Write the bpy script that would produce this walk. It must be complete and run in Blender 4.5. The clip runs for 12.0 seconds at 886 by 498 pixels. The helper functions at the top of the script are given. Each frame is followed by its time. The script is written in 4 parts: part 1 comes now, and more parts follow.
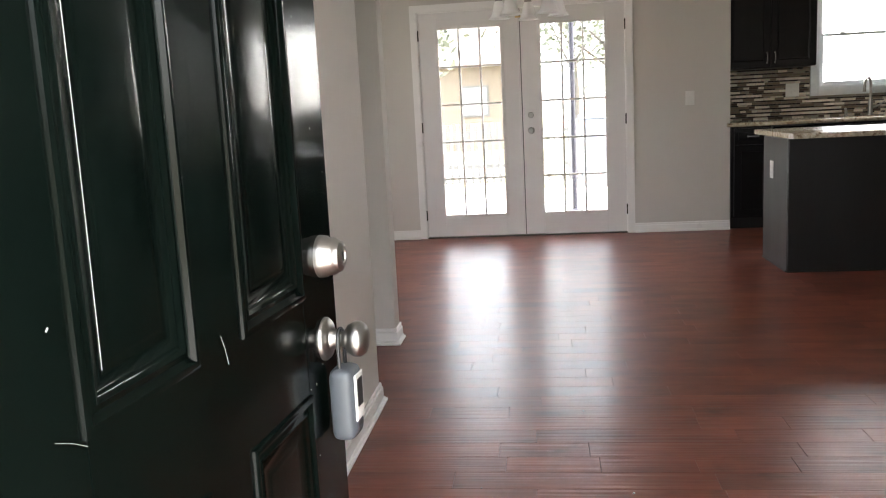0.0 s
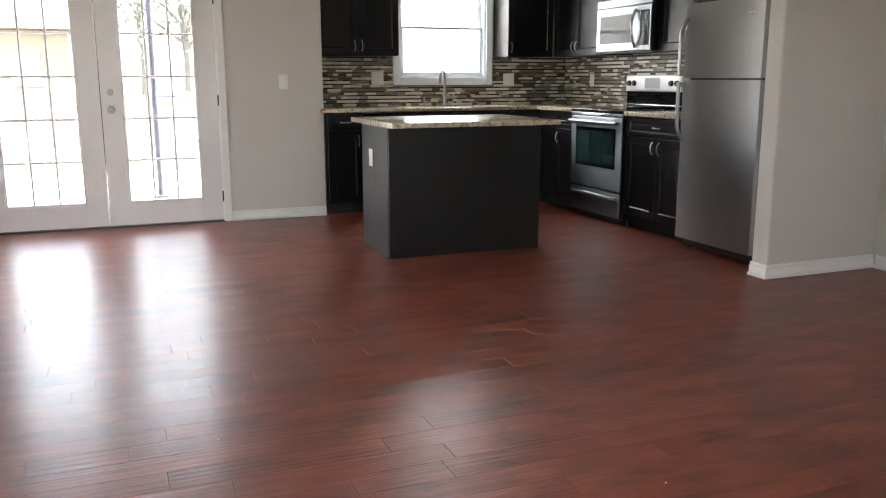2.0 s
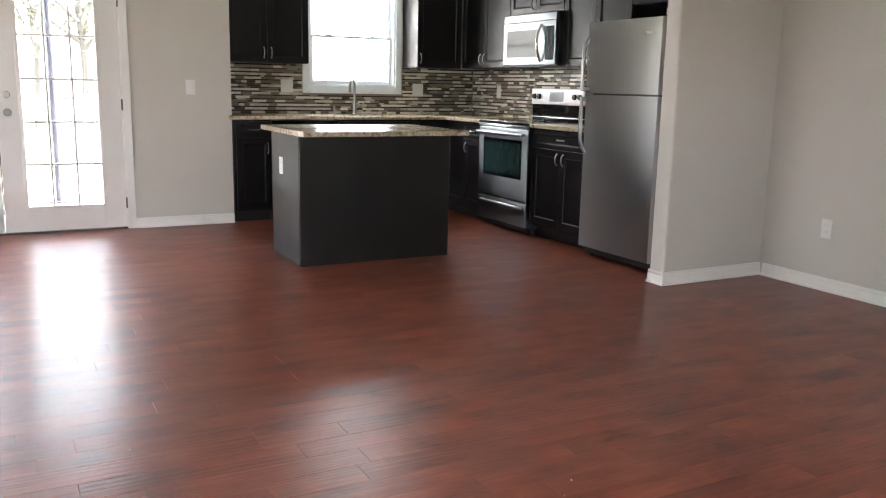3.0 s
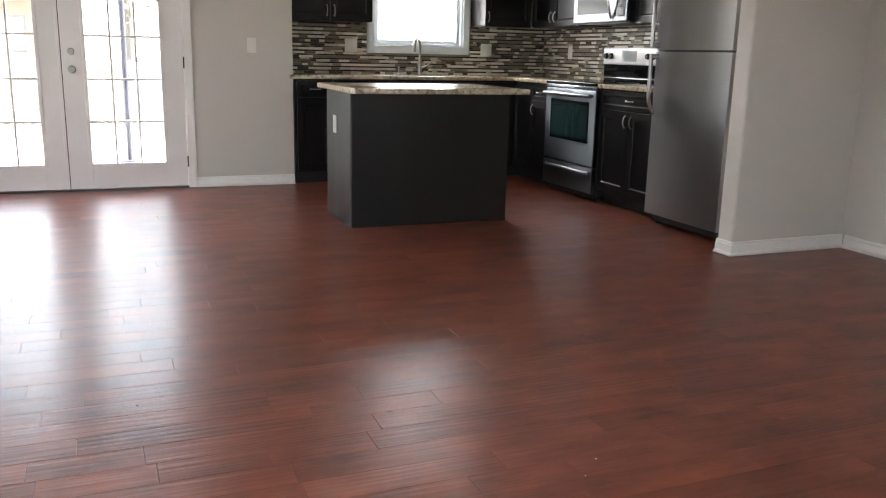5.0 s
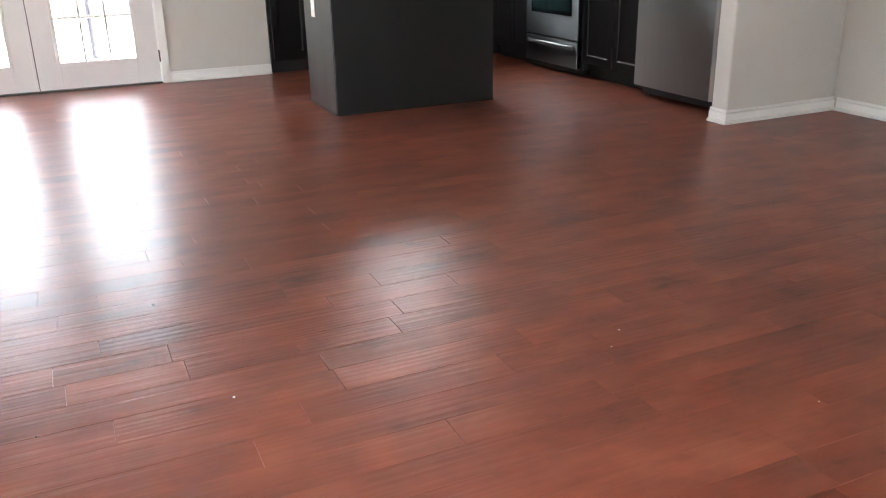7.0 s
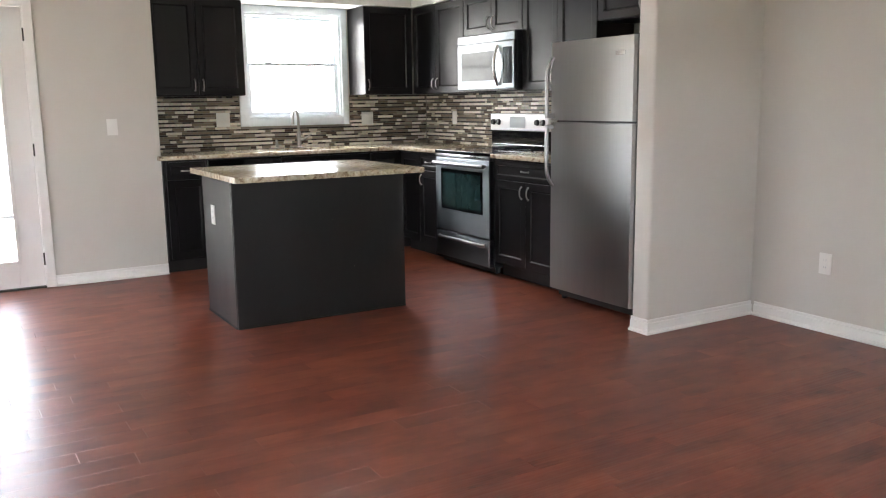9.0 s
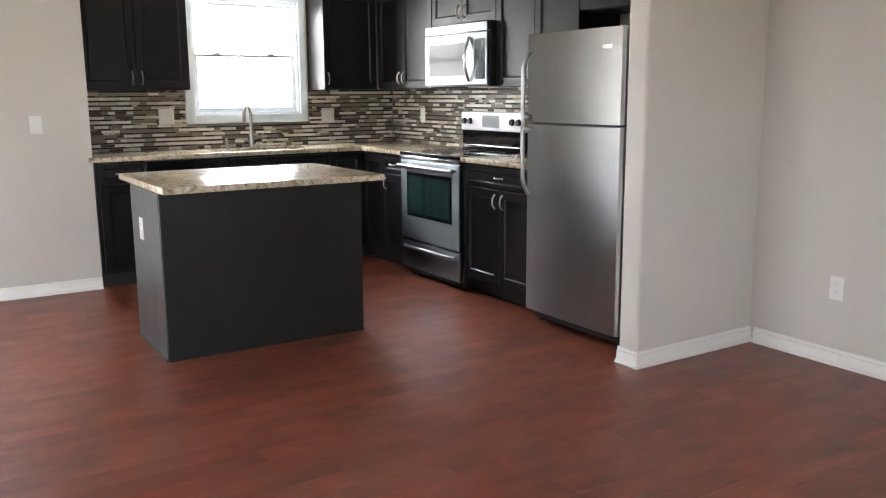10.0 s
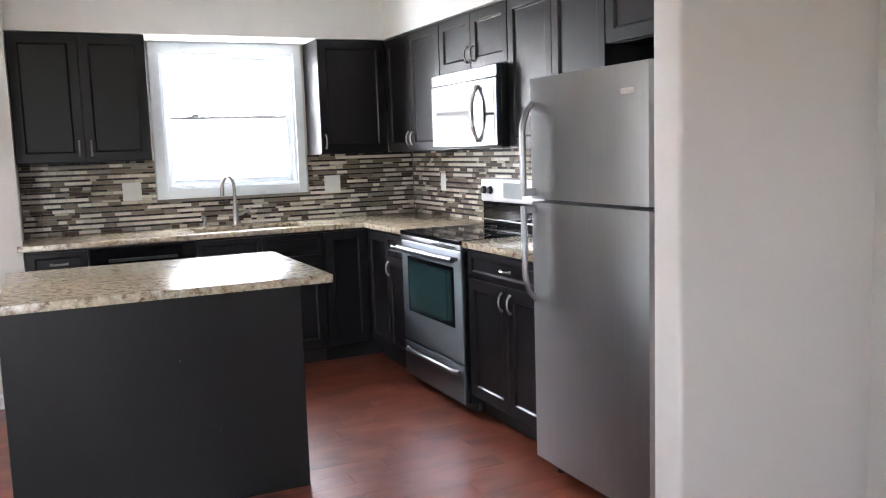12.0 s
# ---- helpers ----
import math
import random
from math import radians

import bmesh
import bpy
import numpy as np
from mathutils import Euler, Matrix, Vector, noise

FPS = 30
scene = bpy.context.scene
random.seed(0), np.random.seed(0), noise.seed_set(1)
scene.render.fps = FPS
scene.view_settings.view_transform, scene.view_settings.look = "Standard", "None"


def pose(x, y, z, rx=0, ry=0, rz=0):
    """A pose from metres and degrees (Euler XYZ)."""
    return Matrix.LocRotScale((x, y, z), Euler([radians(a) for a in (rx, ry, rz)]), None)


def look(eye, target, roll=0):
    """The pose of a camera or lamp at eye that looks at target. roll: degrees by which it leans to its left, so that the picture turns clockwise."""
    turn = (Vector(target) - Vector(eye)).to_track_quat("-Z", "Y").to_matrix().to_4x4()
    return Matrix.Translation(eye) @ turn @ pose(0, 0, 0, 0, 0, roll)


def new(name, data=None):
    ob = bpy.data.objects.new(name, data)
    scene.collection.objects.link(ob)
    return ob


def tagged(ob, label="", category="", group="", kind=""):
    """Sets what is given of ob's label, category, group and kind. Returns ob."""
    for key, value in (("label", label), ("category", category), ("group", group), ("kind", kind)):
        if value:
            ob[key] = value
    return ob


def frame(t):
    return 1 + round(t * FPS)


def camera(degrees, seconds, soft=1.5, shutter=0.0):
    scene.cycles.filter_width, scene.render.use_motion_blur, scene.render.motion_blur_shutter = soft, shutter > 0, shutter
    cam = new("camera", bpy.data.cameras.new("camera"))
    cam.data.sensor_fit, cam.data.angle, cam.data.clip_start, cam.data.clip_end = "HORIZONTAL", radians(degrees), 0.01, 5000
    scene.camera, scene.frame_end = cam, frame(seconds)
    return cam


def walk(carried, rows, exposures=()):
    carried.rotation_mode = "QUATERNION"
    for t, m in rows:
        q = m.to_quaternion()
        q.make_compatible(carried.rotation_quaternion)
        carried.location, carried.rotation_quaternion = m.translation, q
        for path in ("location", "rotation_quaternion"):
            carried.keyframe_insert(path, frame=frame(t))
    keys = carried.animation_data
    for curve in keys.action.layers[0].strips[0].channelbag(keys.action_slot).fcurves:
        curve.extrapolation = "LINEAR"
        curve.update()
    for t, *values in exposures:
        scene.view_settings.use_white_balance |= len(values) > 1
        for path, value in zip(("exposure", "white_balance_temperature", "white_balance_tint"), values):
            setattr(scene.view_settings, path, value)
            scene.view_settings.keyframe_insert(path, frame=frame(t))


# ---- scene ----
cam = camera(55.5, 12.0, soft=1.1)
PATH = [
    (0, (0.173, 0.481, 1.135), (-0.071, 2.44, 0.814), -2.9),
    (0.5, (0.209, 0.783, 1.125), (-0.025, 2.742, 0.8), -0.5),
    (1, (0.203, 0.898, 1.137), (0.154, 2.866, 0.784), 0.2),
    (1.5, (0.157, 0.898, 1.16), (0.497, 2.831, 0.777), 1.5),
    (2, (0.025, 0.835, 1.175), (0.747, 2.657, 0.777), -0.1),
    (2.5, (0.037, 0.793, 1.202), (0.867, 2.571, 0.814), 1.4),
    (3, (-0.03, 0.774, 1.196), (0.894, 2.507, 0.817), 1.2),
    (3.2, (-0.047, 0.762, 1.19), (0.964, 2.445, 0.807), 1.3),
    (4.8, (0.21, 0.832, 1.137), (1.03, 2.61, 0.729), 1.2),
    (5, (0.237, 0.867, 1.112), (0.975, 2.67, 0.661), 1.3),
    (5.5, (0.256, 0.891, 1.075), (0.93, 2.687, 0.51), 1.3),
    (6, (0.211, 0.931, 1.065), (0.886, 2.694, 0.407), 1.5),
    (6.5, (0.145, 0.929, 1.082), (0.909, 2.641, 0.385), -0.9),
    (6.7, (0.138, 0.941, 1.083), (0.902, 2.649, 0.375), -1.3),
    (8.3, (0.18, 0.967, 1.156), (0.988, 2.707, 0.589), 0.1),
    (8.5, (0.213, 1.064, 1.198), (1.057, 2.832, 0.793), 0.8),
    (9, (0.306, 1.331, 1.294), (1.312, 3.025, 0.951), -0.8),
    (9.5, (0.485, 1.527, 1.313), (1.547, 3.18, 0.94), -1.0),
    (10, (0.686, 1.83, 1.336), (1.74, 3.49, 0.972), -0.4),
    (10.5, (0.883, 2.121, 1.34), (1.949, 3.769, 0.957), -3.4),
    (11, (1.204, 2.316, 1.343), (2.268, 3.966, 0.963), -2.8),
    (11.5, (1.544, 2.539, 1.365), (2.477, 4.27, 0.996), -2.0),
    (12, (1.894, 2.703, 1.391), (2.741, 4.499, 1.152), -1.9),
]
walk(cam, [(t, look(eye, target, roll)) for t, eye, target, roll in PATH],
     [(0, 4.18, 6700, 10), (0.5, 4.18, 6750, 10), (1.0, 4.23, 6700, 10), (1.5, 4.36, 6500, 10), (2.0, 4.63, 6500, 10), (2.5, 4.88, 6500, 10), (3.0, 4.93, 6500, 10), (5.0, 4.60, 6500, 10),
      (5.5, 4.73, 6500, 10), (6.0, 4.98, 6500, 10), (6.5, 5.18, 6500, 10), (8.5, 4.93, 6450, 10), (9.0, 5.18, 6400, 10), (9.5, 5.73, 6350, 10), (10.0, 5.27, 6300, 10), (10.5, 5.68, 6250, 12), (11.0, 5.93, 6200, 12), (11.5, 5.54, 6150, 13), (12, 5.48, 5980, 13)])

# ---- world, sun and exposure ----
world = bpy.data.worlds.new("sky")
scene.world = world
world.use_nodes = True
wn, wl = world.node_tree.nodes, world.node_tree.links
sky = wn.new("ShaderNodeTexSky")
sky.sky_type = "NISHITA"
sky.sun_disc = False
sky.sun_elevation, sky.sun_rotation = radians(60), radians(90)
sky.air_density, sky.dust_density, sky.ozone_density = 1.0, 2.5, 1.0
wn["Background"].inputs["Strength"].default_value = 0.15
haze = wn.new("ShaderNodeHueSaturation")
haze.inputs["Saturation"].default_value = 0.3
wl.new(sky.outputs["Color"], haze.inputs["Color"])
wl.new(haze.outputs["Color"], wn["Background"].inputs["Color"])

sun = new("sun", bpy.data.lights.new("sun", "SUN"))
sun.data.energy, sun.data.angle, sun.data.color = 1.5, radians(12), (1.0, 0.96, 0.9)
sun.matrix_world = look((30, 4, 52), (0, 4, 0))


# daylight in the front door and kitchen window; fill light in an added, unseen dining window
for nm, w, h, eye, way, p in (("front_door_light", 0.8, 1.95, (0.12, 0.80, 1.02), (0.12, 3.0, 1.02), 0.34), ("kitchen_window_light", 0.84, 0.84, (3.09, 8.72, 1.625), (3.09, 6.0, 1.2), 1.0),
                             ("dining_fill_light", 1.6, 1.15, (-2.44, 6.05, 1.425), (0.0, 6.05, 1.425), 0.4)):
    d = new(nm, bpy.data.lights.new(nm, "AREA"))
    d.data.shape, d.data.size, d.data.size_y, d.data.energy, d.data.color = "RECTANGLE", w, h, p, (1.0, 0.98, 0.95)
    d.matrix_world = look(eye, way)


# ---- materials ----
MATS = {}


def mat(name, col, rough=0.5, metal=0.0, var=0.12, scale=6.0, bump=0.0, bscale=150.0, coat=0.0, stretch=(1, 1, 1), rvar=0.08, island=0.0, spec=0.5):
    """A paint, metal or plastic with grain and soft wear at two scales."""
    m = bpy.data.materials.new(name)
    m.use_nodes = True
    n, l = m.node_tree.nodes, m.node_tree.links
    b = n["Principled BSDF"]
    b.inputs["Metallic"].default_value = metal
    b.inputs["Coat Weight"].default_value = coat
    b.inputs["Coat Roughness"].default_value = 0.08
    b.inputs["Specular IOR Level"].default_value = spec
    geo = n.new("ShaderNodeNewGeometry")
    mp = n.new("ShaderNodeMapping")
    mp.inputs["Scale"].default_value = stretch
    l.new(geo.outputs["Position"], mp.inputs["Vector"])
    big = n.new("ShaderNodeTexNoise")
    big.inputs["Scale"].default_value, big.inputs["Detail"].default_value = scale, 6
    fine = n.new("ShaderNodeTexNoise")
    fine.inputs["Scale"].default_value, fine.inputs["Detail"].default_value = bscale, 3
    l.new(mp.outputs["Vector"], big.inputs["Vector"])
    l.new(mp.outputs["Vector"], fine.inputs["Vector"])
    both = n.new("ShaderNodeMath")
    both.operation = "MULTIPLY_ADD"
    l.new(fine.outputs["Fac"], both.inputs[0])
    both.inputs[1].default_value = 0.35
    l.new(big.outputs["Fac"], both.inputs[2])
    if island:
        mad = n.new("ShaderNodeMath")
        mad.operation = "MULTIPLY_ADD"
        l.new(geo.outputs["Random Per Island"], mad.inputs[0])
        mad.inputs[1].default_value = island
        l.new(both.outputs[0], mad.inputs[2])
        both = mad
    ramp = n.new("ShaderNodeMapRange")
    ramp.inputs["From Min"].default_value, ramp.inputs["From Max"].default_value = 0.35, 1.0
    ramp.inputs["To Min"].default_value, ramp.inputs["To Max"].default_value = 1 - var, 1 + var
    l.new(both.outputs[0], ramp.inputs["Value"])
    mul = n.new("ShaderNodeVectorMath")
    mul.operation = "SCALE"
    mul.inputs[0].default_value = col
    l.new(ramp.outputs["Result"], mul.inputs["Scale"])
    l.new(mul.outputs["Vector"], b.inputs["Base Color"])
    rr = n.new("ShaderNodeMapRange")
    rr.inputs["From Min"].default_value, rr.inputs["From Max"].default_value = 0.3, 0.7
    rr.inputs["To Min"].default_value, rr.inputs["To Max"].default_value = max(rough - rvar, 0.02), rough + rvar
    l.new(big.outputs["Fac"], rr.inputs["Value"])
    l.new(rr.outputs["Result"], b.inputs["Roughness"])
    if bump:
        bp = n.new("ShaderNodeBump")
        bp.inputs["Strength"].default_value, bp.inputs["Distance"].default_value = bump, 0.003
        l.new(fine.outputs["Fac"], bp.inputs["Height"])
        l.new(bp.outputs["Normal"], b.inputs["Normal"])
    MATS[name] = m
    return m


WALL = mat("greige wall paint", (0.57, 0.545, 0.505), 0.62, var=0.03, scale=1.5, bump=0.12, bscale=220, rvar=0.04)
CEIL = mat("ceiling paint", (0.78, 0.77, 0.74), 0.8, var=0.03, bump=0.15, bscale=180)
TRIM = mat("white trim paint", (0.80, 0.79, 0.77), 0.35, var=0.02, scale=5, bump=0.015, bscale=60)
DOORW = mat("white door paint", (0.72, 0.70, 0.69), 0.38, var=0.04, scale=4, bump=0.05, bscale=90)
VINYL = mat("white vinyl", (0.74, 0.79, 0.82), 0.3, var=0.03)
BLACK = mat("black gloss door paint", (0.0013, 0.0026, 0.0021), 0.15, var=0.3, scale=9, bump=0.035, bscale=70, rvar=0.05, stretch=(1, 1, 0.5), spec=0.13)
WEAR = mat("bare pale scratches", (0.26, 0.26, 0.24), 0.5)
ESP = mat("espresso cabinet stain", (0.0068, 0.0055, 0.0060), 0.33, var=0.3, scale=7, bump=0.05, bscale=120, stretch=(1, 1, 0.12), rvar=0.015, spec=0.27)
ISL = mat("dark island panel", (0.0115, 0.0112, 0.0106), 0.34, var=0.35, scale=4, bump=0.04, bscale=90, stretch=(1, 1, 0.2), rvar=0.05, spec=0.40)
TOE = mat("black toe kick", (0.008, 0.007, 0.007), 0.5)
STEEL = mat("brushed stainless", (0.46, 0.46, 0.47), 0.27, 1.0, var=0.06, scale=3, bscale=220, stretch=(1, 1, 18), rvar=0.03)
STEELV = mat("brushed stainless appliance", (0.36, 0.358, 0.356), 0.335, 1.0, var=0.05, scale=3, stretch=(20, 20, 1), bscale=200, rvar=0.03)
# Darker, bluish copy of the fridge steel; dim reflected light is in its colour.
STEEL_DIM = mat("brushed steel with dim cool reflection in its colour", (0.185, 0.20, 0.215), 0.33, 1.0, var=0.05, scale=3, stretch=(20, 20, 1), bscale=200, rvar=0.025)
for steel in (STEELV, STEEL, STEEL_DIM):
    shader = steel.node_tree.nodes["Principled BSDF"]
    tangent = steel.node_tree.nodes.new("ShaderNodeTangent")
    tangent.direction_type, tangent.axis = "RADIAL", "Z"
    steel.node_tree.links.new(tangent.outputs["Tangent"], shader.inputs["Tangent"])
    shader.inputs["Anisotropic"].default_value, shader.inputs["Anisotropic Rotation"].default_value = 0.88, 0.25
BAR = mat("smooth steel handle", (0.31, 0.31, 0.315), 0.36, 1.0, var=0.03, scale=12, rvar=0.03)
NICKEL = mat("satin nickel", (0.34, 0.33, 0.31), 0.34, 1.0, var=0.06, scale=30, rvar=0.06)
# Rougher copy of the satin nickel, toned against the front door lamp's reflection.
NICKEL_DULL = mat("satin nickel toned against lamp glare", (0.40, 0.39, 0.37), 0.42, 1.0, var=0.1, scale=30, rvar=0.05)
CHROME = mat("bright chrome", (0.75, 0.75, 0.76), 0.1, 1.0, var=0.03)
BGLASS = mat("black glass", (0.005, 0.005, 0.006), 0.06, var=0.1, rvar=0.02, spec=0.35)
OVENG = mat("dark green oven glass", (0.016, 0.034, 0.033), 0.04, var=0.1, rvar=0.02, spec=0.5)
MWGLASS = mat("screened microwave glass", (0.06, 0.065, 0.065), 0.10, var=0.1, rvar=0.02, spec=0.14)
PLASTB = mat("black plastic", (0.012, 0.012, 0.013), 0.4)
PLASTG = mat("grey rubber", (0.062, 0.07, 0.08), 0.5, var=0.12, scale=30, bump=0.1, bscale=400)
PLASTW = mat("white plastic", (0.75, 0.74, 0.71), 0.35, var=0.03)
SCREEN = mat("grey display", (0.42, 0.45, 0.47), 0.15)
BRASS = mat("brass", (0.62, 0.45, 0.2), 0.3, 1.0)
DARKM = mat("dark bronze", (0.05, 0.045, 0.04), 0.4, 0.8)
CONC = mat("pale concrete", (0.48, 0.47, 0.44), 0.85, var=0.2, scale=1.2, bump=0.3, bscale=60)
GRASS = mat("dry lawn", (0.15, 0.14, 0.085), 0.9, var=0.5, scale=0.8, bump=0.5, bscale=20)
SIDING = mat("tan siding", (0.25, 0.205, 0.16), 0.7, var=0.1, scale=2)
ROOF = mat("brown shingle", (0.10, 0.085, 0.075), 0.9, var=0.3, scale=9)
# Base colour darkened to grey so the overexposed pickets stay visible.
FENCE = mat("picket wood darkened against glare", (0.15, 0.148, 0.15), 0.6, var=0.1)
BARK = mat("bark", (0.12, 0.11, 0.10), 0.9, var=0.3, scale=14, bump=0.5, bscale=40)
LEAF = mat("leaf green", (0.11, 0.125, 0.095), 0.55, var=0.4, scale=3, island=0.3)
BLUEP = mat("faded blue plastic", (0.24, 0.27, 0.33), 0.5)
GROUT = mat("grey grout", (0.26, 0.24, 0.21), 0.85, var=0.1, scale=40, bump=0.2, bscale=300)


def glass_mat(name, rough, alpha):
    m = bpy.data.materials.new(name)
    m.use_nodes = True
    b = m.node_tree.nodes["Principled BSDF"]
    b.inputs["Base Color"].default_value = (1, 1, 1, 1)
    b.inputs["Roughness"].default_value = rough
    b.inputs["Transmission Weight"].default_value = alpha
    b.inputs["IOR"].default_value = 1.45
    return m


GLASS = glass_mat("clear glass", 0.0, 1.0)
FROST = glass_mat("frosted lamp glass", 0.3, 0.2)


def granite():
    m = bpy.data.materials.new("speckled tan granite")
    m.use_nodes = True
    n, l = m.node_tree.nodes, m.node_tree.links
    b = n["Principled BSDF"]
    geo = n.new("ShaderNodeNewGeometry")
    v = n.new("ShaderNodeTexVoronoi")
    v.inputs["Scale"].default_value = 75
    a = n.new("ShaderNodeTexNoise")
    a.inputs["Scale"].default_value, a.inputs["Detail"].default_value, a.inputs["Roughness"].default_value = 28, 8, 0.75
    for k in (v, a):
        l.new(geo.outputs["Position"], k.inputs["Vector"])
    r = n.new("ShaderNodeValToRGB")
    e = r.color_ramp.elements
    e[0].position, e[0].color = 0.32, (0.07, 0.048, 0.034, 1)
    e[1].position, e[1].color = 0.68, (0.60, 0.54, 0.43, 1)
    for p, c in ((0.41, (0.30, 0.215, 0.14, 1)), (0.48, (0.50, 0.415, 0.29, 1)), (0.58, (0.58, 0.505, 0.385, 1))):
        k = e.new(p)
        k.color = c
    l.new(a.outputs["Fac"], r.inputs["Fac"])
    mix = n.new("ShaderNodeMix")
    mix.data_type, mix.blend_type = "RGBA", "MULTIPLY"
    mix.inputs["Factor"].default_value = 0.35
    l.new(r.outputs["Color"], mix.inputs["A"])
    grey = n.new("ShaderNodeRGBToBW")
    l.new(v.outputs["Color"], grey.inputs["Color"])
    l.new(grey.outputs["Val"], mix.inputs["B"])
    l.new(mix.outputs["Result"], b.inputs["Base Color"])
    b.inputs["Roughness"].default_value = 0.19
    return m


GRANITE = granite()


def wood_floor(name, relief, detail):
    m = bpy.data.materials.new(name)
    m.use_nodes = True
    n, l = m.node_tree.nodes, m.node_tree.links
    b = n["Principled BSDF"]
    geo, info = n.new("ShaderNodeNewGeometry"), n.new("ShaderNodeObjectInfo")
    rnd = n.new("ShaderNodeMath")
    rnd.operation = "ADD"
    l.new(info.outputs["Random"], rnd.inputs[0])
    l.new(geo.outputs["Random Per Island"], rnd.inputs[1])
    off = n.new("ShaderNodeVectorMath")
    off.operation = "MULTIPLY_ADD"
    l.new(rnd.outputs[0], off.inputs[0])
    off.inputs[1].default_value = (37, 19, 11)
    l.new(geo.outputs["Position"], off.inputs[2])

    def noise_at(sx, sy, scale, detail, rough=0.6):
        mp = n.new("ShaderNodeMapping")
        mp.inputs["Scale"].default_value = (sx, sy, 1)
        l.new(off.outputs["Vector"], mp.inputs["Vector"])
        t = n.new("ShaderNodeTexNoise")
        t.inputs["Scale"].default_value, t.inputs["Detail"].default_value, t.inputs["Roughness"].default_value = scale, detail, rough
        l.new(mp.outputs["Vector"], t.inputs["Vector"])
        return t.outputs["Fac"]

    grain = noise_at(0.16, 1.0, 45, detail, 0.6)
    blotch = noise_at(0.55, 1.0, 4, 4, 0.6)
    scrape = noise_at(0.04, 1.0, 70, 1, 0.3)
    wave = noise_at(0.35, 1.0, 9, 2, 0.4)

    def ramp(fac, stops):
        r = n.new("ShaderNodeValToRGB")
        e = r.color_ramp.elements
        e[0].position, e[0].color = stops[0][0], (*stops[0][1], 1)
        e[1].position, e[1].color = stops[-1][0], (*stops[-1][1], 1)
        for p, c in stops[1:-1]:
            k = e.new(p)
            k.color = (*c, 1)
        l.new(fac, r.inputs["Fac"])
        return r.outputs["Color"]

    base = ramp(blotch, ((0.28, (0.106, 0.026, 0.016)), (0.38, (0.142, 0.035, 0.020)), (0.46, (0.166, 0.041, 0.022)), (0.56, (0.190, 0.049, 0.026)), (0.72, (0.230, 0.067, 0.036))))
    streak = ramp(grain, ((0.3, (0.80, 0.78, 0.77)), (0.5, (1, 1, 1)), (0.75, (1.14, 1.14, 1.14))))
    mottle = ramp(noise_at(0.55, 1.0, 6.5, 4, 0.6), ((0.27, (0.46, 0.42, 0.40) if relief else (0.64, 0.60, 0.58)), (0.38, (0.84, 0.82, 0.81) if relief else (0.90, 0.89, 0.88)), (0.50, (1, 1, 1)), (0.62, (1.08, 1.09, 1.09)), (0.8, (1.24, 1.28, 1.28))))
    mix = n.new("ShaderNodeMix")
    mix.data_type, mix.blend_type = "RGBA", "MULTIPLY"
    mix.inputs["Factor"].default_value = 0.4
    l.new(base, mix.inputs["A"])
    l.new(streak, mix.inputs["B"])
    tone = n.new("ShaderNodeMapRange")
    tone.inputs["From Min"].default_value, tone.inputs["From Max"].default_value = 0, 1.6
    tone.inputs["To Min"].default_value, tone.inputs["To Max"].default_value = 0.90, 1.10
    l.new(rnd.outputs[0], tone.inputs["Value"])
    sc = n.new("ShaderNodeVectorMath")
    sc.operation = "SCALE"
    dirt = n.new("ShaderNodeMix")
    dirt.data_type, dirt.blend_type = "RGBA", "MULTIPLY"
    dirt.inputs["Factor"].default_value = 1.0
    l.new(mix.outputs["Result"], dirt.inputs["A"])
    l.new(mottle, dirt.inputs["B"])
    l.new(dirt.outputs["Result"], sc.inputs[0])
    l.new(tone.outputs["Result"], sc.inputs["Scale"])
    l.new(sc.outputs["Vector"], b.inputs["Base Color"])
    b.inputs["Specular IOR Level"].default_value, b.inputs["Roughness"].default_value, b.inputs["Coat Weight"].default_value = 0.26, 0.42, 0.36
    rr = n.new("ShaderNodeMapRange")
    rr.inputs["From Min"].default_value, rr.inputs["From Max"].default_value = 0.3, 0.7
    rr.inputs["To Min"].default_value, rr.inputs["To Max"].default_value = 0.20, 0.265
    l.new(blotch, rr.inputs["Value"])
    l.new(rr.outputs["Result"], b.inputs["Coat Roughness"])
    add = n.new("ShaderNodeMath")
    add.operation = "MULTIPLY_ADD"
    l.new(wave, add.inputs[0])
    add.inputs[1].default_value = 0.2
    l.new(scrape, add.inputs[2])
    bp = n.new("ShaderNodeBump")
    bp.inputs["Strength"].default_value, bp.inputs["Distance"].default_value = relief, 0.0024
    l.new(add.outputs[0], bp.inputs["Height"])
    if relief:
        l.new(bp.outputs["Normal"], b.inputs["Normal"])
        l.new(bp.outputs["Normal"], b.inputs["Coat Normal"])
    return m


FLOOR = wood_floor("red brown scraped hardwood", 0.0, 2)
FLOOR_WORN = wood_floor("red brown hardwood with deep scraped ridges", 0.6, 4)


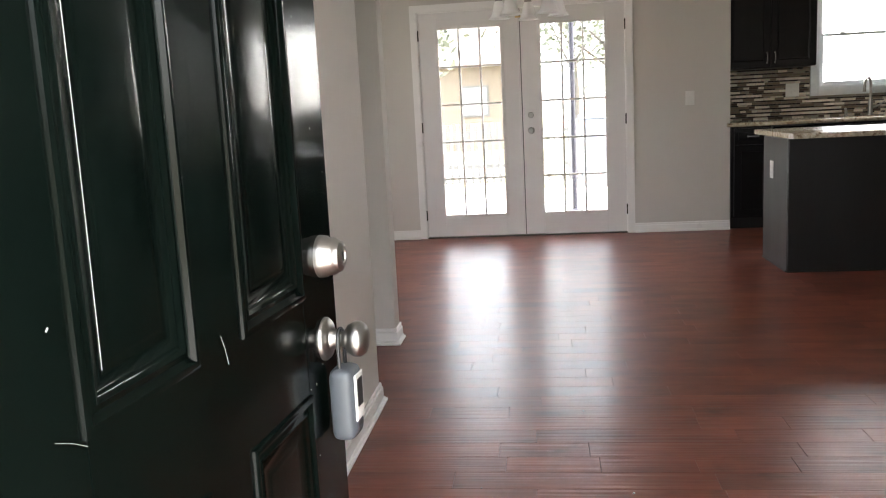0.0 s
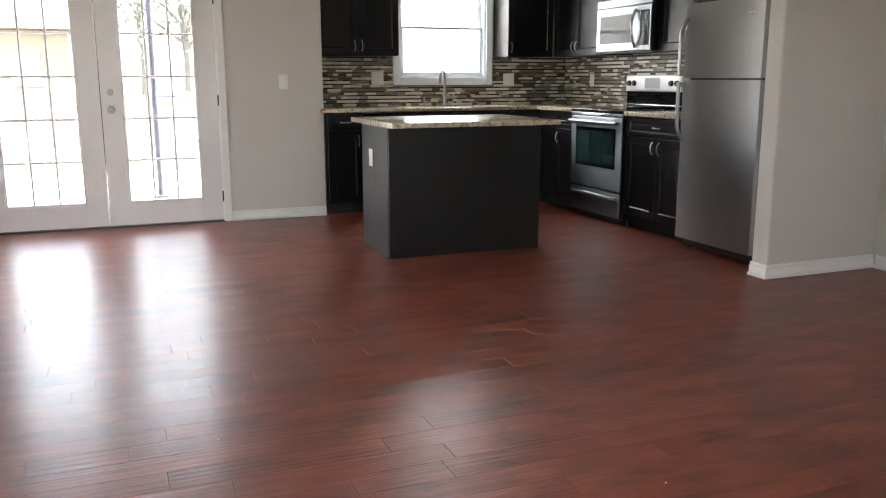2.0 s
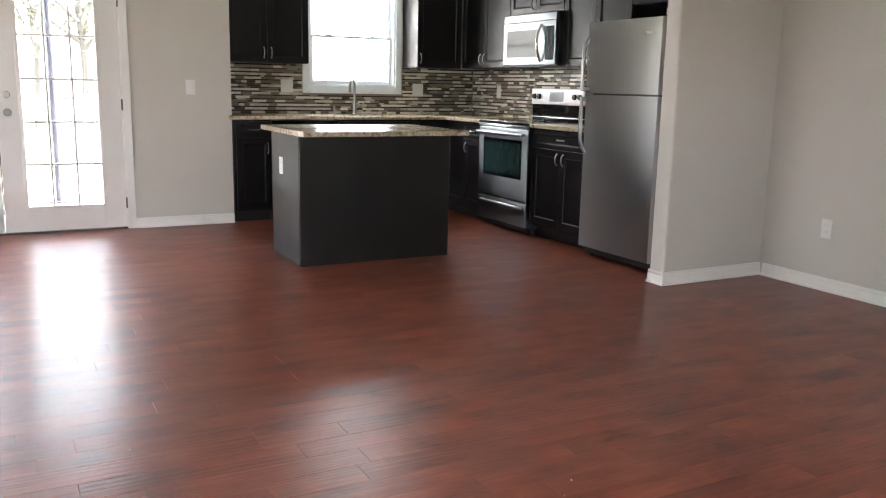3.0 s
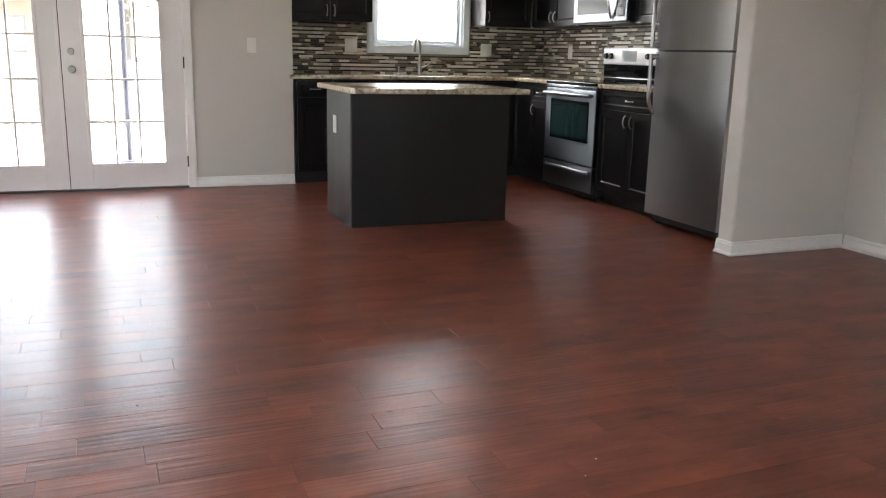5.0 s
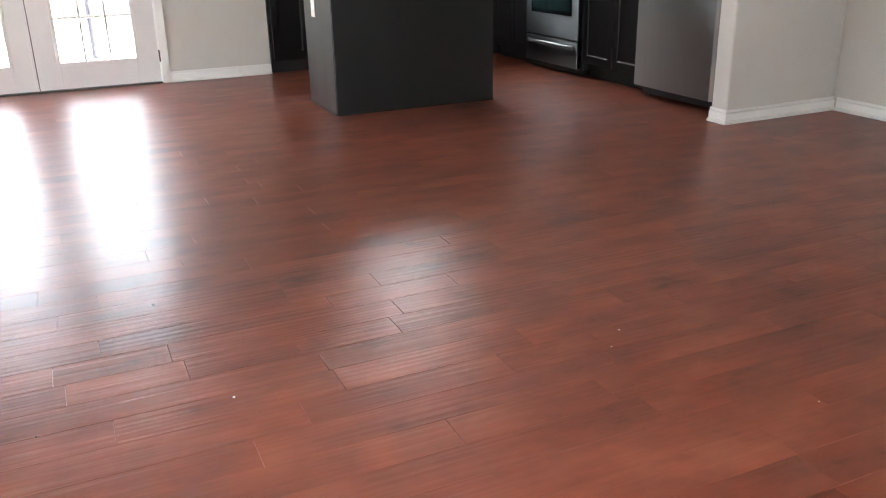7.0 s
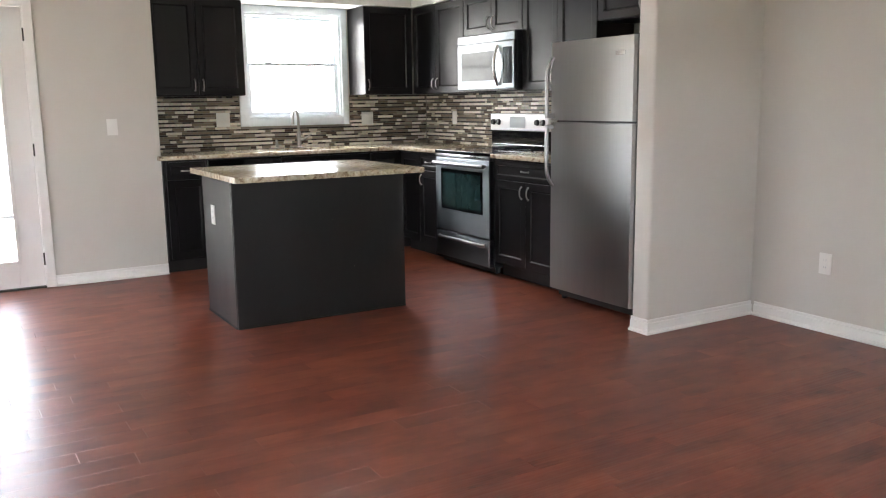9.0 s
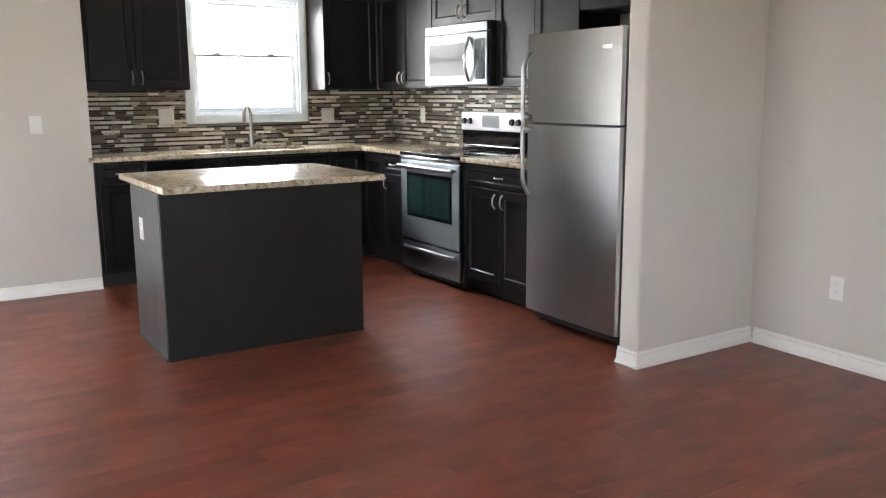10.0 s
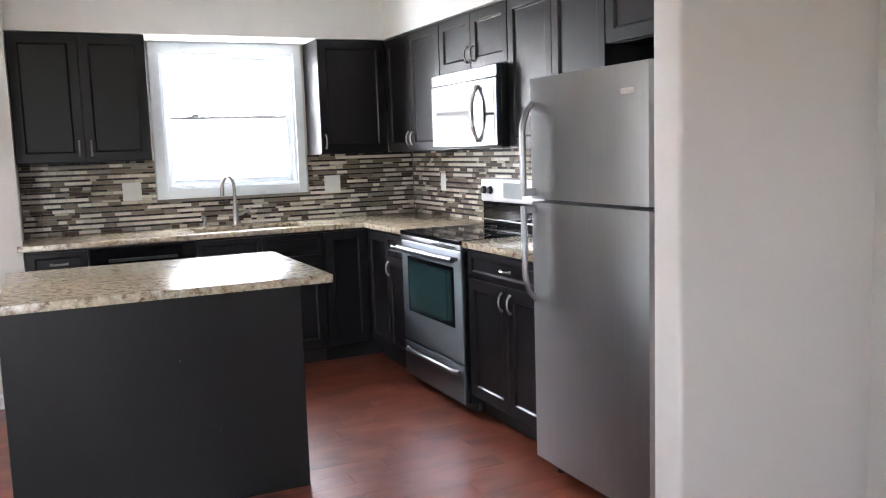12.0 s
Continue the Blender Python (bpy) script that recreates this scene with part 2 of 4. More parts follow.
def tile_mat(name, stops):
    """Mosaic strips of stone and glass, each strip one colour by chance."""
    m = bpy.data.materials.new(name)
    m.use_nodes = True
    n, l = m.node_tree.nodes, m.node_tree.links
    b = n["Principled BSDF"]
    geo, info = n.new("ShaderNodeNewGeometry"), n.new("ShaderNodeObjectInfo")
    add = n.new("ShaderNodeMath")
    add.operation = "ADD"
    l.new(info.outputs["Random"], add.inputs[0])
    l.new(geo.outputs["Random Per Island"], add.inputs[1])
    fr = n.new("ShaderNodeMath")
    fr.operation = "FRACT"
    l.new(add.outputs[0], fr.inputs[0])
    r = n.new("ShaderNodeValToRGB")
    r.color_ramp.interpolation = "CONSTANT"
    e = r.color_ramp.elements
    e[0].position, e[0].color = 0.0, (*stops[0][1], 1)
    e[1].position, e[1].color = stops[-1][0], (*stops[-1][1], 1)
    for p, c in stops[1:-1]:
        k = e.new(p)
        k.color = (*c, 1)
    l.new(fr.outputs[0], r.inputs["Fac"])
    t = n.new("ShaderNodeTexNoise")
    t.inputs["Scale"].default_value, t.inputs["Detail"].default_value = 60, 4
    l.new(geo.outputs["Position"], t.inputs["Vector"])
    mix = n.new("ShaderNodeMix")
    mix.data_type, mix.blend_type = "RGBA", "OVERLAY"
    mix.inputs["Factor"].default_value = 0.35
    l.new(r.outputs["Color"], mix.inputs["A"])
    l.new(t.outputs["Color"], mix.inputs["B"])
    l.new(mix.outputs["Result"], b.inputs["Base Color"])
    b.inputs["Specular IOR Level"].default_value = 0.3
    mr = n.new("ShaderNodeMapRange")
    mr.inputs["To Min"].default_value, mr.inputs["To Max"].default_value = 0.3, 0.55
    l.new(fr.outputs[0], mr.inputs["Value"])
    l.new(mr.outputs["Result"], b.inputs["Roughness"])
    return m


CREAM, PALE, TAUPE, GREYT, UMBER, NEAR_BLACK = (0.70, 0.65, 0.55), (0.55, 0.49, 0.39), (0.21, 0.165, 0.12), (0.27, 0.24, 0.195), (0.085, 0.056, 0.04), (0.016, 0.010, 0.008)
TILE = tile_mat("stone mosaic strips", ((0, CREAM), (0.26, TAUPE), (0.42, PALE), (0.56, GREYT), (0.68, CREAM), (0.80, TAUPE), (0.89, UMBER)))
TILE_THIN = tile_mat("glass mosaic strips", ((0, NEAR_BLACK), (0.30, TAUPE), (0.37, NEAR_BLACK), (0.62, UMBER), (0.80, GREYT), (0.86, PALE), (0.91, NEAR_BLACK)))


# ---- building helpers ----
def box(bm, x0, x1, y0, y1, z0, z1, bevel=0.0, segments=2):
    x0, x1, y0, y1, z0, z1 = min(x0, x1), max(x0, x1), min(y0, y1), max(y0, y1), min(z0, z1), max(z0, z1)
    v = [bm.verts.new(p) for p in ((x0, y0, z0), (x1, y0, z0), (x1, y1, z0), (x0, y1, z0), (x0, y0, z1), (x1, y0, z1), (x1, y1, z1), (x0, y1, z1))]
    f = [bm.faces.new([v[i] for i in q]) for q in ((0, 3, 2, 1), (4, 5, 6, 7), (0, 1, 5, 4), (1, 2, 6, 5), (2, 3, 7, 6), (3, 0, 4, 7))]
    if bevel:
        edges = list({e for k in f for e in k.edges})
        bmesh.ops.bevel(bm, geom=edges, offset=bevel, segments=segments, profile=0.6, affect="EDGES", clamp_overlap=True)


def tube(bm, pts, r, n=10, cap=True):
    """A round bar along a line of points; r is one radius or one a point."""
    pts = [Vector(p) for p in pts]
    rs = r if isinstance(r, (list, tuple)) else [r] * len(pts)
    rings, up = [], None
    for i, p in enumerate(pts):
        d = (pts[min(i + 1, len(pts) - 1)] - pts[max(i - 1, 0)]).normalized()
        if up is None:
            up = d.orthogonal().normalized()
        up = (up - d * up.dot(d)).normalized()
        side = d.cross(up)
        rings.append([bm.verts.new(p + rs[i] * (math.cos(a) * up + math.sin(a) * side)) for a in [2 * math.pi * k / n for k in range(n)]])
    for a, b in zip(rings, rings[1:]):
        for k in range(n):
            bm.faces.new((a[k], a[(k + 1) % n], b[(k + 1) % n], b[k]))
    if cap:
        bm.faces.new(rings[0][::-1])
        bm.faces.new(rings[-1])


def lathe(bm, origin, axis, profile, n=28):
    """A turned shape: profile rows of distance along the axis and radius."""
    o, d = Vector(origin), Vector(axis).normalized()
    u = d.orthogonal().normalized()
    w = d.cross(u)
    rings = [[bm.verts.new(o + d * h + max(r, 1e-5) * (math.cos(a) * u + math.sin(a) * w)) for a in [2 * math.pi * k / n for k in range(n)]] for h, r in profile]
    for a, b in zip(rings, rings[1:]):
        for k in range(n):
            bm.faces.new((a[k], a[(k + 1) % n], b[(k + 1) % n], b[k]))


def part(name, bm, material, parent=None, label="", smooth=False, local=False):
    me = bpy.data.meshes.new(name)
    bmesh.ops.recalc_face_normals(bm, faces=bm.faces)
    bm.to_mesh(me)
    bm.free()
    me.materials.append(material)
    if smooth:
        me.polygons.foreach_set("use_smooth", [True] * len(me.polygons))
        me.set_sharp_from_angle(angle=radians(40))
    ob = new(name, me)
    if parent:
        ob.parent = parent
        if not local:
            ob.matrix_parent_inverse = WORLD[parent.name].inverted()
        WORLD[ob.name] = Matrix.Identity(4) if not local else WORLD[parent.name].copy()
    else:
        WORLD[ob.name] = Matrix.Identity(4)
    if label:
        tagged(ob, label)
    return ob


WORLD = {}


def thing(name, m, label, category, group="", kind=""):
    ob = new(name)
    ob.empty_display_size = 0.05
    ob.matrix_world = m
    ob.matrix_basis = m
    WORLD[ob.name] = m.copy()
    return tagged(ob, label, category, group, kind)


def bx(name, x0, x1, y0, y1, z0, z1, material, parent=None, label="", bevel=0.0, smooth=False, local=False):
    bm = bmesh.new()
    box(bm, x0, x1, y0, y1, z0, z1, bevel)
    return part(name, bm, material, parent, label, smooth, local)


def setting(ob, label="", category=""):
    return tagged(ob, label, category, "", "structure")


# ---- the shell ----
CEIL_Z, FW, KW, RW = 2.44, 8.0, 8.548, 4.43
LW, STUB = -0.507, 4.505
LIVING = 4.462
WY0, WY1 = 5.2, 6.9
DOOR_X0, DOOR_X1, FRONT = -0.30, 0.545, 1.0


def wall_boxes(name, boxes, label, material=WALL):
    bm = bmesh.new()
    for b in boxes:
        box(bm, *b)
    return setting(part(name, bm, material), label, "wall")


wall_boxes("wall_north", [(-2.3, -0.905, FW, FW + 0.15, 0, CEIL_Z), (0.905, 1.765, FW, FW + 0.15, 0, CEIL_Z), (-0.905, 0.905, FW, FW + 0.15, 2.0, CEIL_Z),
                          (1.615, 1.765, FW + 0.15, KW + 0.15, 0, CEIL_Z)], "greige painted wall around the white french doors")
wall_boxes("wall_kitchen", [(1.765, 2.635, KW, KW + 0.15, 0, CEIL_Z), (3.545, RW + 0.15, KW, KW + 0.15, 0, CEIL_Z), (2.635, 3.545, KW, KW + 0.15, 0, 1.17),
                            (2.635, 3.545, KW, KW + 0.15, 2.08, CEIL_Z)], "kitchen wall behind the sink with a window opening")
wall_boxes("wall_east", [(RW, RW + 0.18, 4.672, KW, 0, CEIL_Z), (LIVING, RW + 0.18, 0.85, 4.672, 0, CEIL_Z)], "greige painted side wall of kitchen and living room")
bm = bmesh.new()
box(bm, 3.612, RW + 0.002, 4.672, 4.80, 0, CEIL_Z)
bmesh.ops.bevel(bm, geom=[e for e in bm.edges if all(v.co.x < 3.7 for v in e.verts) and abs(e.verts[0].co.z - e.verts[1].co.z) > 1], offset=0.016, segments=4, profile=0.5, affect="EDGES")
setting(part("wall_fridge", bm, WALL, None, "", True), "short greige wall with rounded corners beside the refrigerator", "wall")
wall_boxes("wall_entry", [(LW - 0.12, LW, FRONT, 3.655, 0, CEIL_Z)], "greige painted wall beside the front door")
wall_boxes("wall_hall", [(-2.3, -0.588, STUB, STUB + 0.12, 0, CEIL_Z)], "greige wall end between hall and dining area")
# the opening between WY0 and WY1 is unseen, added for the dining fill lamp
wall_boxes("wall_west", [(-2.45, -2.3, 2.4, WY0, 0, CEIL_Z), (-2.45, -2.3, WY1, FW + 0.15, 0, CEIL_Z), (-2.45, -2.3, WY0, WY1, 0, 0.8), (-2.45, -2.3, WY0, WY1, 2.05, CEIL_Z), (-2.3, LW - 0.12, 2.4, 2.52, 0, CEIL_Z)], "plain wall closing hall and dining area")
# unseen opening at x 2.1 to 2.9, added to let in sky light
wall_boxes("wall_front", [(LW - 0.12, DOOR_X0 - 0.02, FRONT - 0.15, FRONT, 0, CEIL_Z), (DOOR_X1 + 0.02, 2.1, FRONT - 0.15, FRONT, 0, CEIL_Z), (2.9, RW + 0.18, FRONT - 0.15, FRONT, 0, CEIL_Z), (2.1, 2.9, FRONT - 0.15, FRONT, 0, 1.4), (2.1, 2.9, FRONT - 0.15, FRONT, 1.9, CEIL_Z),
                          (DOOR_X0 - 0.02, DOOR_X1 + 0.02, FRONT - 0.15, FRONT, 2.06, CEIL_Z)], "front wall around the entry door")
bm = bmesh.new()
box(bm, -2.45, RW + 0.15, 0.85, KW + 0.15, CEIL_Z, CEIL_Z + 0.12)
setting(part("ceiling", bm, CEIL), "flat white painted ceiling", "ceiling")
bm = bmesh.new()
box(bm, 1.765, RW, 8.20, KW, 2.137, CEIL_Z)
box(bm, 4.085, RW, 4.80, 8.20, 2.137, CEIL_Z)
setting(part("soffit", bm, mat("soffit paint", (0.70, 0.69, 0.66), 0.7, var=0.03, bump=0.1)), "white boxed soffit above the wall cabinets", "soffit")

# floor bed under the boards
bm = bmesh.new()
box(bm, -2.3, LIVING, 0.99, FW + 0.16, -0.12, -0.006)
box(bm, 1.765, RW, FW + 0.16, KW, -0.12, -0.006)
floor = setting(part("floor", bm, mat("dark seams", (0.022, 0.009, 0.006), 0.6)), "red-brown hand-scraped hardwood plank floor", "floor")


# skirting: a board with a thinner moulded top
def skirting(runs):
    """Runs of axis, face, side, start, end, and whether each end wraps an outer corner."""
    bm = bmesh.new()
    for axis, face, sign, a, b, wrap0, wrap1 in runs:
        for d, z0, z1 in ((0.014, 0.0, 0.064), (0.009, 0.064, 0.083), (0.0275, 0.0, 0.013), (0.021, 0.013, 0.02)):
            lo, hi = sorted((face, face + sign * d))
            u0, u1 = a - d * wrap0, b + d * wrap1
            if axis == "y":
                box(bm, u0, u1, lo, hi, z0, z1, 0.003, 1)
            else:
                box(bm, lo, hi, u0, u1, z0, z1, 0.003, 1)
    return setting(part("baseboard", bm, TRIM), "white moulded wooden baseboard with shoe strip", "baseboard")


skirting([("x", LW, 1, FRONT, 3.655, 0, 1), ("y", 3.655, 1, LW - 0.12, LW, 0, 0)])
skirting([("y", STUB, -1, -2.3, -0.588, 0, 1), ("x", -0.588, 1, STUB, STUB + 0.134, 0, 0)])
skirting([("y", FW, -1, -2.3, -0.957, 0, 0)])
skirting([("y", FW, -1, 0.957, 1.765, 0, 0)])
skirting([("y", 4.672, -1, 3.612, LIVING, 1, 0), ("x", 3.612, -1, 4.672, 4.80, 0, 0)])
skirting([("x", LIVING, -1, FRONT, 4.640, 0, 0)])


# ---- french doors ----
def french_frame():
    door = thing("door_1", pose(0, FW, 0), "white painted double french door frame and casing", "door", kind="structure")
    bm = bmesh.new()
    for a, b in ((-0.957, -0.897), (0.897, 0.957)):
        box(bm, a, b, FW - 0.016, FW, 0, 2.058, 0.004)
    box(bm, -0.957, 0.957, FW - 0.017, FW, 1.997, 2.058, 0.004)
    part("casing", bm, TRIM, door)
    bm = bmesh.new()
    box(bm, -0.905, -0.891, FW, FW + 0.15, 0, 1.995)
    box(bm, 0.891, 0.905, FW, FW + 0.15, 0, 1.995)
    box(bm, -0.891, 0.891, FW, FW + 0.15, 1.99, 2.0)
    part("jamb", bm, TRIM, door)
    bx("threshold", -0.891, 0.891, FW - 0.012, FW + 0.15, -0.004, 0.012, DARKM, door, "dark metal threshold strip", 0.003)
    return door


def french_leaf(x0, x1, knob_side):
    """A glazed leaf with fifteen panes in a five by three grid."""
    mid = (x0 + x1) / 2
    leaf = thing("french_door", pose(mid, FW + 0.03, 0.015), "white glazed french door leaf with fifteen panes, closed", "door", "pair of french doors")
    y0, y1 = FW + 0.006, FW + 0.05
    gx0, gx1, gz0, gz1 = mid - 0.275, mid + 0.275, 0.208, 1.845
    bm = bmesh.new()
    box(bm, x0, gx0, y0, y1, 0.016, 1.986, 0.002, 1)
    box(bm, gx1, x1, y0, y1, 0.016, 1.986, 0.002, 1)
    box(bm, gx0, gx1, y0, y1, 0.016, gz0)
    box(bm, gx0, gx1, y0, y1, gz1, 1.986)
    part("leaf_frame", bm, DOORW, leaf)
    bm = bmesh.new()
    for a, b, c, d in ((gx0 - 0.022, gx0 + 0.004, gz0 - 0.022, gz1 + 0.022), (gx1 - 0.004, gx1 + 0.022, gz0 - 0.022, gz1 + 0.022)):
        box(bm, a, b, y0 - 0.008, y0 + 0.004, c, d, 0.004, 2)
    for c, d in ((gz0 - 0.022, gz0 + 0.004), (gz1 - 0.004, gz1 + 0.022)):
        box(bm, gx0 + 0.004, gx1 - 0.004, y0 - 0.008, y0 + 0.004, c, d, 0.004, 2)
    part("glazing_bead", bm, DOORW, leaf)
    xs = [gx0 + (gx1 - gx0) * k / 3 for k in range(4)]
    zs = [gz0 + (gz1 - gz0) * k / 5 for k in range(6)]
    for x in xs[1:-1]:
        bx("muntin", x - 0.008, x + 0.008, y0 + 0.002, y1 - 0.004, gz0, gz1, DOORW, leaf, "", 0.003)
    for z in zs[1:-1]:
        bx("muntin", gx0, gx1, y0 + 0.004, y1 - 0.006, z - 0.008, z + 0.008, DOORW, leaf, "", 0.003)
    for i in range(3):
        for j in range(5):
            p = bx("pane", xs[i] + 0.001, xs[i + 1] - 0.001, FW + 0.026, FW + 0.030, zs[j] + 0.001, zs[j + 1] - 0.001, GLASS, leaf)
            p.visible_shadow = False
    if knob_side:
        for z, r in ((1.069, 0.026), (0.936, 0.030)):
            bm = bmesh.new()
            if z > 1:
                lathe(bm, (x0 + 0.069, y0, z), (0, -1, 0), ((0, r), (0.012, r), (0.016, r * 0.85), (0.016, 0)))
                box(bm, x0 + 0.066, x0 + 0.072, y0 - 0.03, y0 - 0.014, z - 0.014, z + 0.014, 0.002)
                part("deadbolt", bm, NICKEL_DULL, leaf, "dull nickel thumb-turn deadbolt", True)
            else:
                lathe(bm, (x0 + 0.069, y0, z), (0, -1, 0), ((0, r), (0.006, r), (0.01, 0.014), (0.03, 0.012), (0.036, 0.022), (0.048, 0.0265), (0.058, 0.022), (0.062, 0.0)))
                part("knob", bm, NICKEL_DULL, leaf, "round dull nickel door knob", True)
    else:
        bx("bolt", x1 - 0.035, x1 + 0.015, y0 - 0.012, y0, 1.905, 1.917, BRASS, leaf, "small brass surface bolt", 0.002)
        bx("astragal", x1 - 0.022, x1 - 0.0005, y0 - 0.006, y0 + 0.01, 0.016, 1.986, DOORW, leaf, "", 0.002)
        # Black strip added to draw the dark seam line between the leaves.
        bx("seam_strip", x1 + 0.0005, x1 + 0.0055, y0 + 0.006, y1 - 0.004, 0.016, 1.986, PLASTB, leaf, "black strip filling the seam between the leaves")
    hx = x1 + 0.004 if knob_side else x0 - 0.004
    for z in (0.212, 1.0, 1.80):
        bm = bmesh.new()
        tube(bm, ((hx, y0 - 0.004, z - 0.045), (hx, y0 - 0.004, z + 0.045)), 0.006, 8)
        part("hinge", bm, DARKM, leaf, "dark metal butt hinge", True)


french_frame()
french_leaf(-0.888, -0.003, False)
french_leaf(0.003, 0.888, True)


# ---- kitchen window ----
def kitchen_window():
    w = thing("window_1", pose(3.09, KW, 1.11), "white vinyl double-hung kitchen window with flat casing", "window", kind="structure")
    bm = bmesh.new()
    y0, y1 = KW - 0.018, KW - 0.0005
    box(bm, 2.575, 2.645, y0, y1, 1.11, 2.136, 0.004)
    box(bm, 3.535, 3.594, y0, y1, 1.11, 2.136, 0.004)
    box(bm, 2.645, 3.535, y0, y1, 1.11, 1.18, 0.004)
    box(bm, 2.645, 3.535, y0, y1, 2.07, 2.136, 0.004)
    part("window_casing", bm, VINYL, w)
    bm = bmesh.new()
    for a, b, c, d in ((2.635, 2.665, 1.17, 2.08), (3.515, 3.545, 1.17, 2.08), (2.665, 3.515, 1.17, 1.197), (2.665, 3.515, 2.053, 2.08)):
        box(bm, a, b, KW, KW + 0.13, c, d, 0.002, 1)
    part("window_frame", bm, VINYL, w)
    for nm, z0, z1, y in (("lower_sash", 1.197, 1.655, KW + 0.035), ("upper_sash", 1.632, 2.053, KW + 0.075)):
        bm = bmesh.new()
        s = 0.034
        box(bm, 2.665, 2.665 + s, y, y + 0.034, z0, z1, 0.004, 1)
        box(bm, 3.515 - s, 3.515, y, y + 0.034, z0, z1, 0.004, 1)
        box(bm, 2.665 + s, 3.515 - s, y, y + 0.034, z0, z0 + (0.036 if y < KW + 0.05 else 0.023), 0.004, 1)
        box(bm, 2.665 + s, 3.515 - s, y, y + 0.034, z1 - 0.025, z1, 0.004, 1)
        sash = part(nm, bm, VINYL, w)
        p = bx("pane", 2.665 + s - 0.004, 3.515 - s + 0.004, y + 0.014, y + 0.019, z0 + 0.02, z1 - 0.02, GLASS, sash)
        p.visible_shadow = False
        if y < KW + 0.05:
            for x in (2.86, 3.31):
                bx("sash_lock", x - 0.025, x + 0.025, y - 0.012, y + 0.02, z1, z1 + 0.012, VINYL, sash, "", 0.003)


kitchen_window()


def unseen_window():
    """An unseen window added to the dining side wall, around the fill lamp."""
    w = thing("added_window", pose(-2.4, (WY0 + WY1) / 2, 0.8), "unseen white window added in the dining side wall for fill light", "window", kind="structure")
    mid, x0, x1 = (WY0 + WY1) / 2, -2.42, -2.35
    bm = bmesh.new()
    for a, b, c, d in ((WY0, WY0 + 0.05, 0.8, 2.05), (WY1 - 0.05, WY1, 0.8, 2.05), (mid - 0.03, mid + 0.03, 0.85, 2.0), (WY0 + 0.05, WY1 - 0.05, 0.8, 0.85), (WY0 + 0.05, WY1 - 0.05, 2.0, 2.05)):
        box(bm, x0, x1, a, b, c, d, 0.003, 1)
    part("window_frame", bm, VINYL, w)
    for a, b in ((WY0 + 0.05, mid - 0.03), (mid + 0.03, WY1 - 0.05)):
        p = bx("pane", -2.39, -2.385, a, b, 0.85, 2.0, GLASS, w)
        p.visible_shadow = False


unseen_window()


# ---- cabinets ----
def place(axis, face, u0, u1, d0, d1, z0, z1):
    """A box in front of a wall: u runs along it, d goes into the cabinet from its face."""
    return (u0, u1, face + d0, face + d1, z0, z1) if axis == "y" else (face + d0, face + d1, u0, u1, z0, z1)


def pull(parent, axis, face, u, z, length, upright):
    """An arched bar pull on two feet."""
    length = min(length, 0.09)
    bm = bmesh.new()
    pts = []
    for k in range(9):
        s = -1 + 2 * k / 8
        d = -0.004 - 0.02 * (1 - abs(s) ** 3)
        a, b = (u, z + s * length / 2) if upright else (u + s * length / 2, z)
        pts.append((a, face + d, b) if axis == "y" else (face + d, a, b))
    tube(bm, pts, [0.0055 if 0 < k < 8 else 0.008 for k in range(9)], 8)
    part("handle", bm, NICKEL, parent, "satin nickel bar pull", True)


def front(name, parent, axis, face, u0, u1, z0, z1, handle=None, rail=0.055, flat=False):
    """A framed door or drawer front with a recessed panel; handle is u, z, length, upright."""
    bm = bmesh.new()
    g = 0.0015
    u0, u1, z0, z1 = u0 + g, u1 - g, z0 + g, z1 - g
    if flat:
        box(bm, *place(axis, face, u0, u1, -0.02, -0.001, z0, z1), 0.003, 2)
    else:
        # rings from the back edge over the eased rim to the sunk panel
        rings = []
        for inset, depth in ((0, -0.001), (0, -0.018), (0.0006, -0.0194), (0.002, -0.02), (rail - 0.002, -0.02), (rail, -0.0194), (rail + 0.007, -0.0115), (rail + 0.010, -0.0105)):
            ring = []
            for u, z in ((u0 + inset, z0 + inset), (u1 - inset, z0 + inset), (u1 - inset, z1 - inset), (u0 + inset, z1 - inset)):
                ring.append(bm.verts.new((u, face + depth, z) if axis == "y" else (face + depth, u, z)))
            rings.append(ring)
        for p, q in zip(rings, rings[1:]):
            for k in range(4):
                bm.faces.new((p[k], p[(k + 1) % 4], q[(k + 1) % 4], q[k]))
        bm.faces.new(rings[0][::-1])
        bm.faces.new(rings[-1])
    ob = part(name, bm, ESP, parent)
    if handle:
        pull(ob, axis, face - 0.02, *handle)
    return ob


def wall_cabinet(axis, face, depth, u0, u1, z0, z1, doors, handles, label, group="wall cabinets"):
    c = thing("wall_cabinet", pose(*((((u0 + u1) / 2, face + depth / 2, z0)) if axis == "y" else ((face + depth / 2, (u0 + u1) / 2, z0)))), label, "cabinet", group)
    bx("body", *place(axis, face, u0 + 0.001, u1 - 0.001, 0.0, depth - 0.002, z0, z1), ESP, c, "", 0.0015)
    for (a, b), h in zip(doors, handles):
        front("cabinet_door", c, axis, face, a, b, z0 + 0.004, z1 - 0.004, (h, z0 + 0.085, 0.1, True) if h else None)
    return c


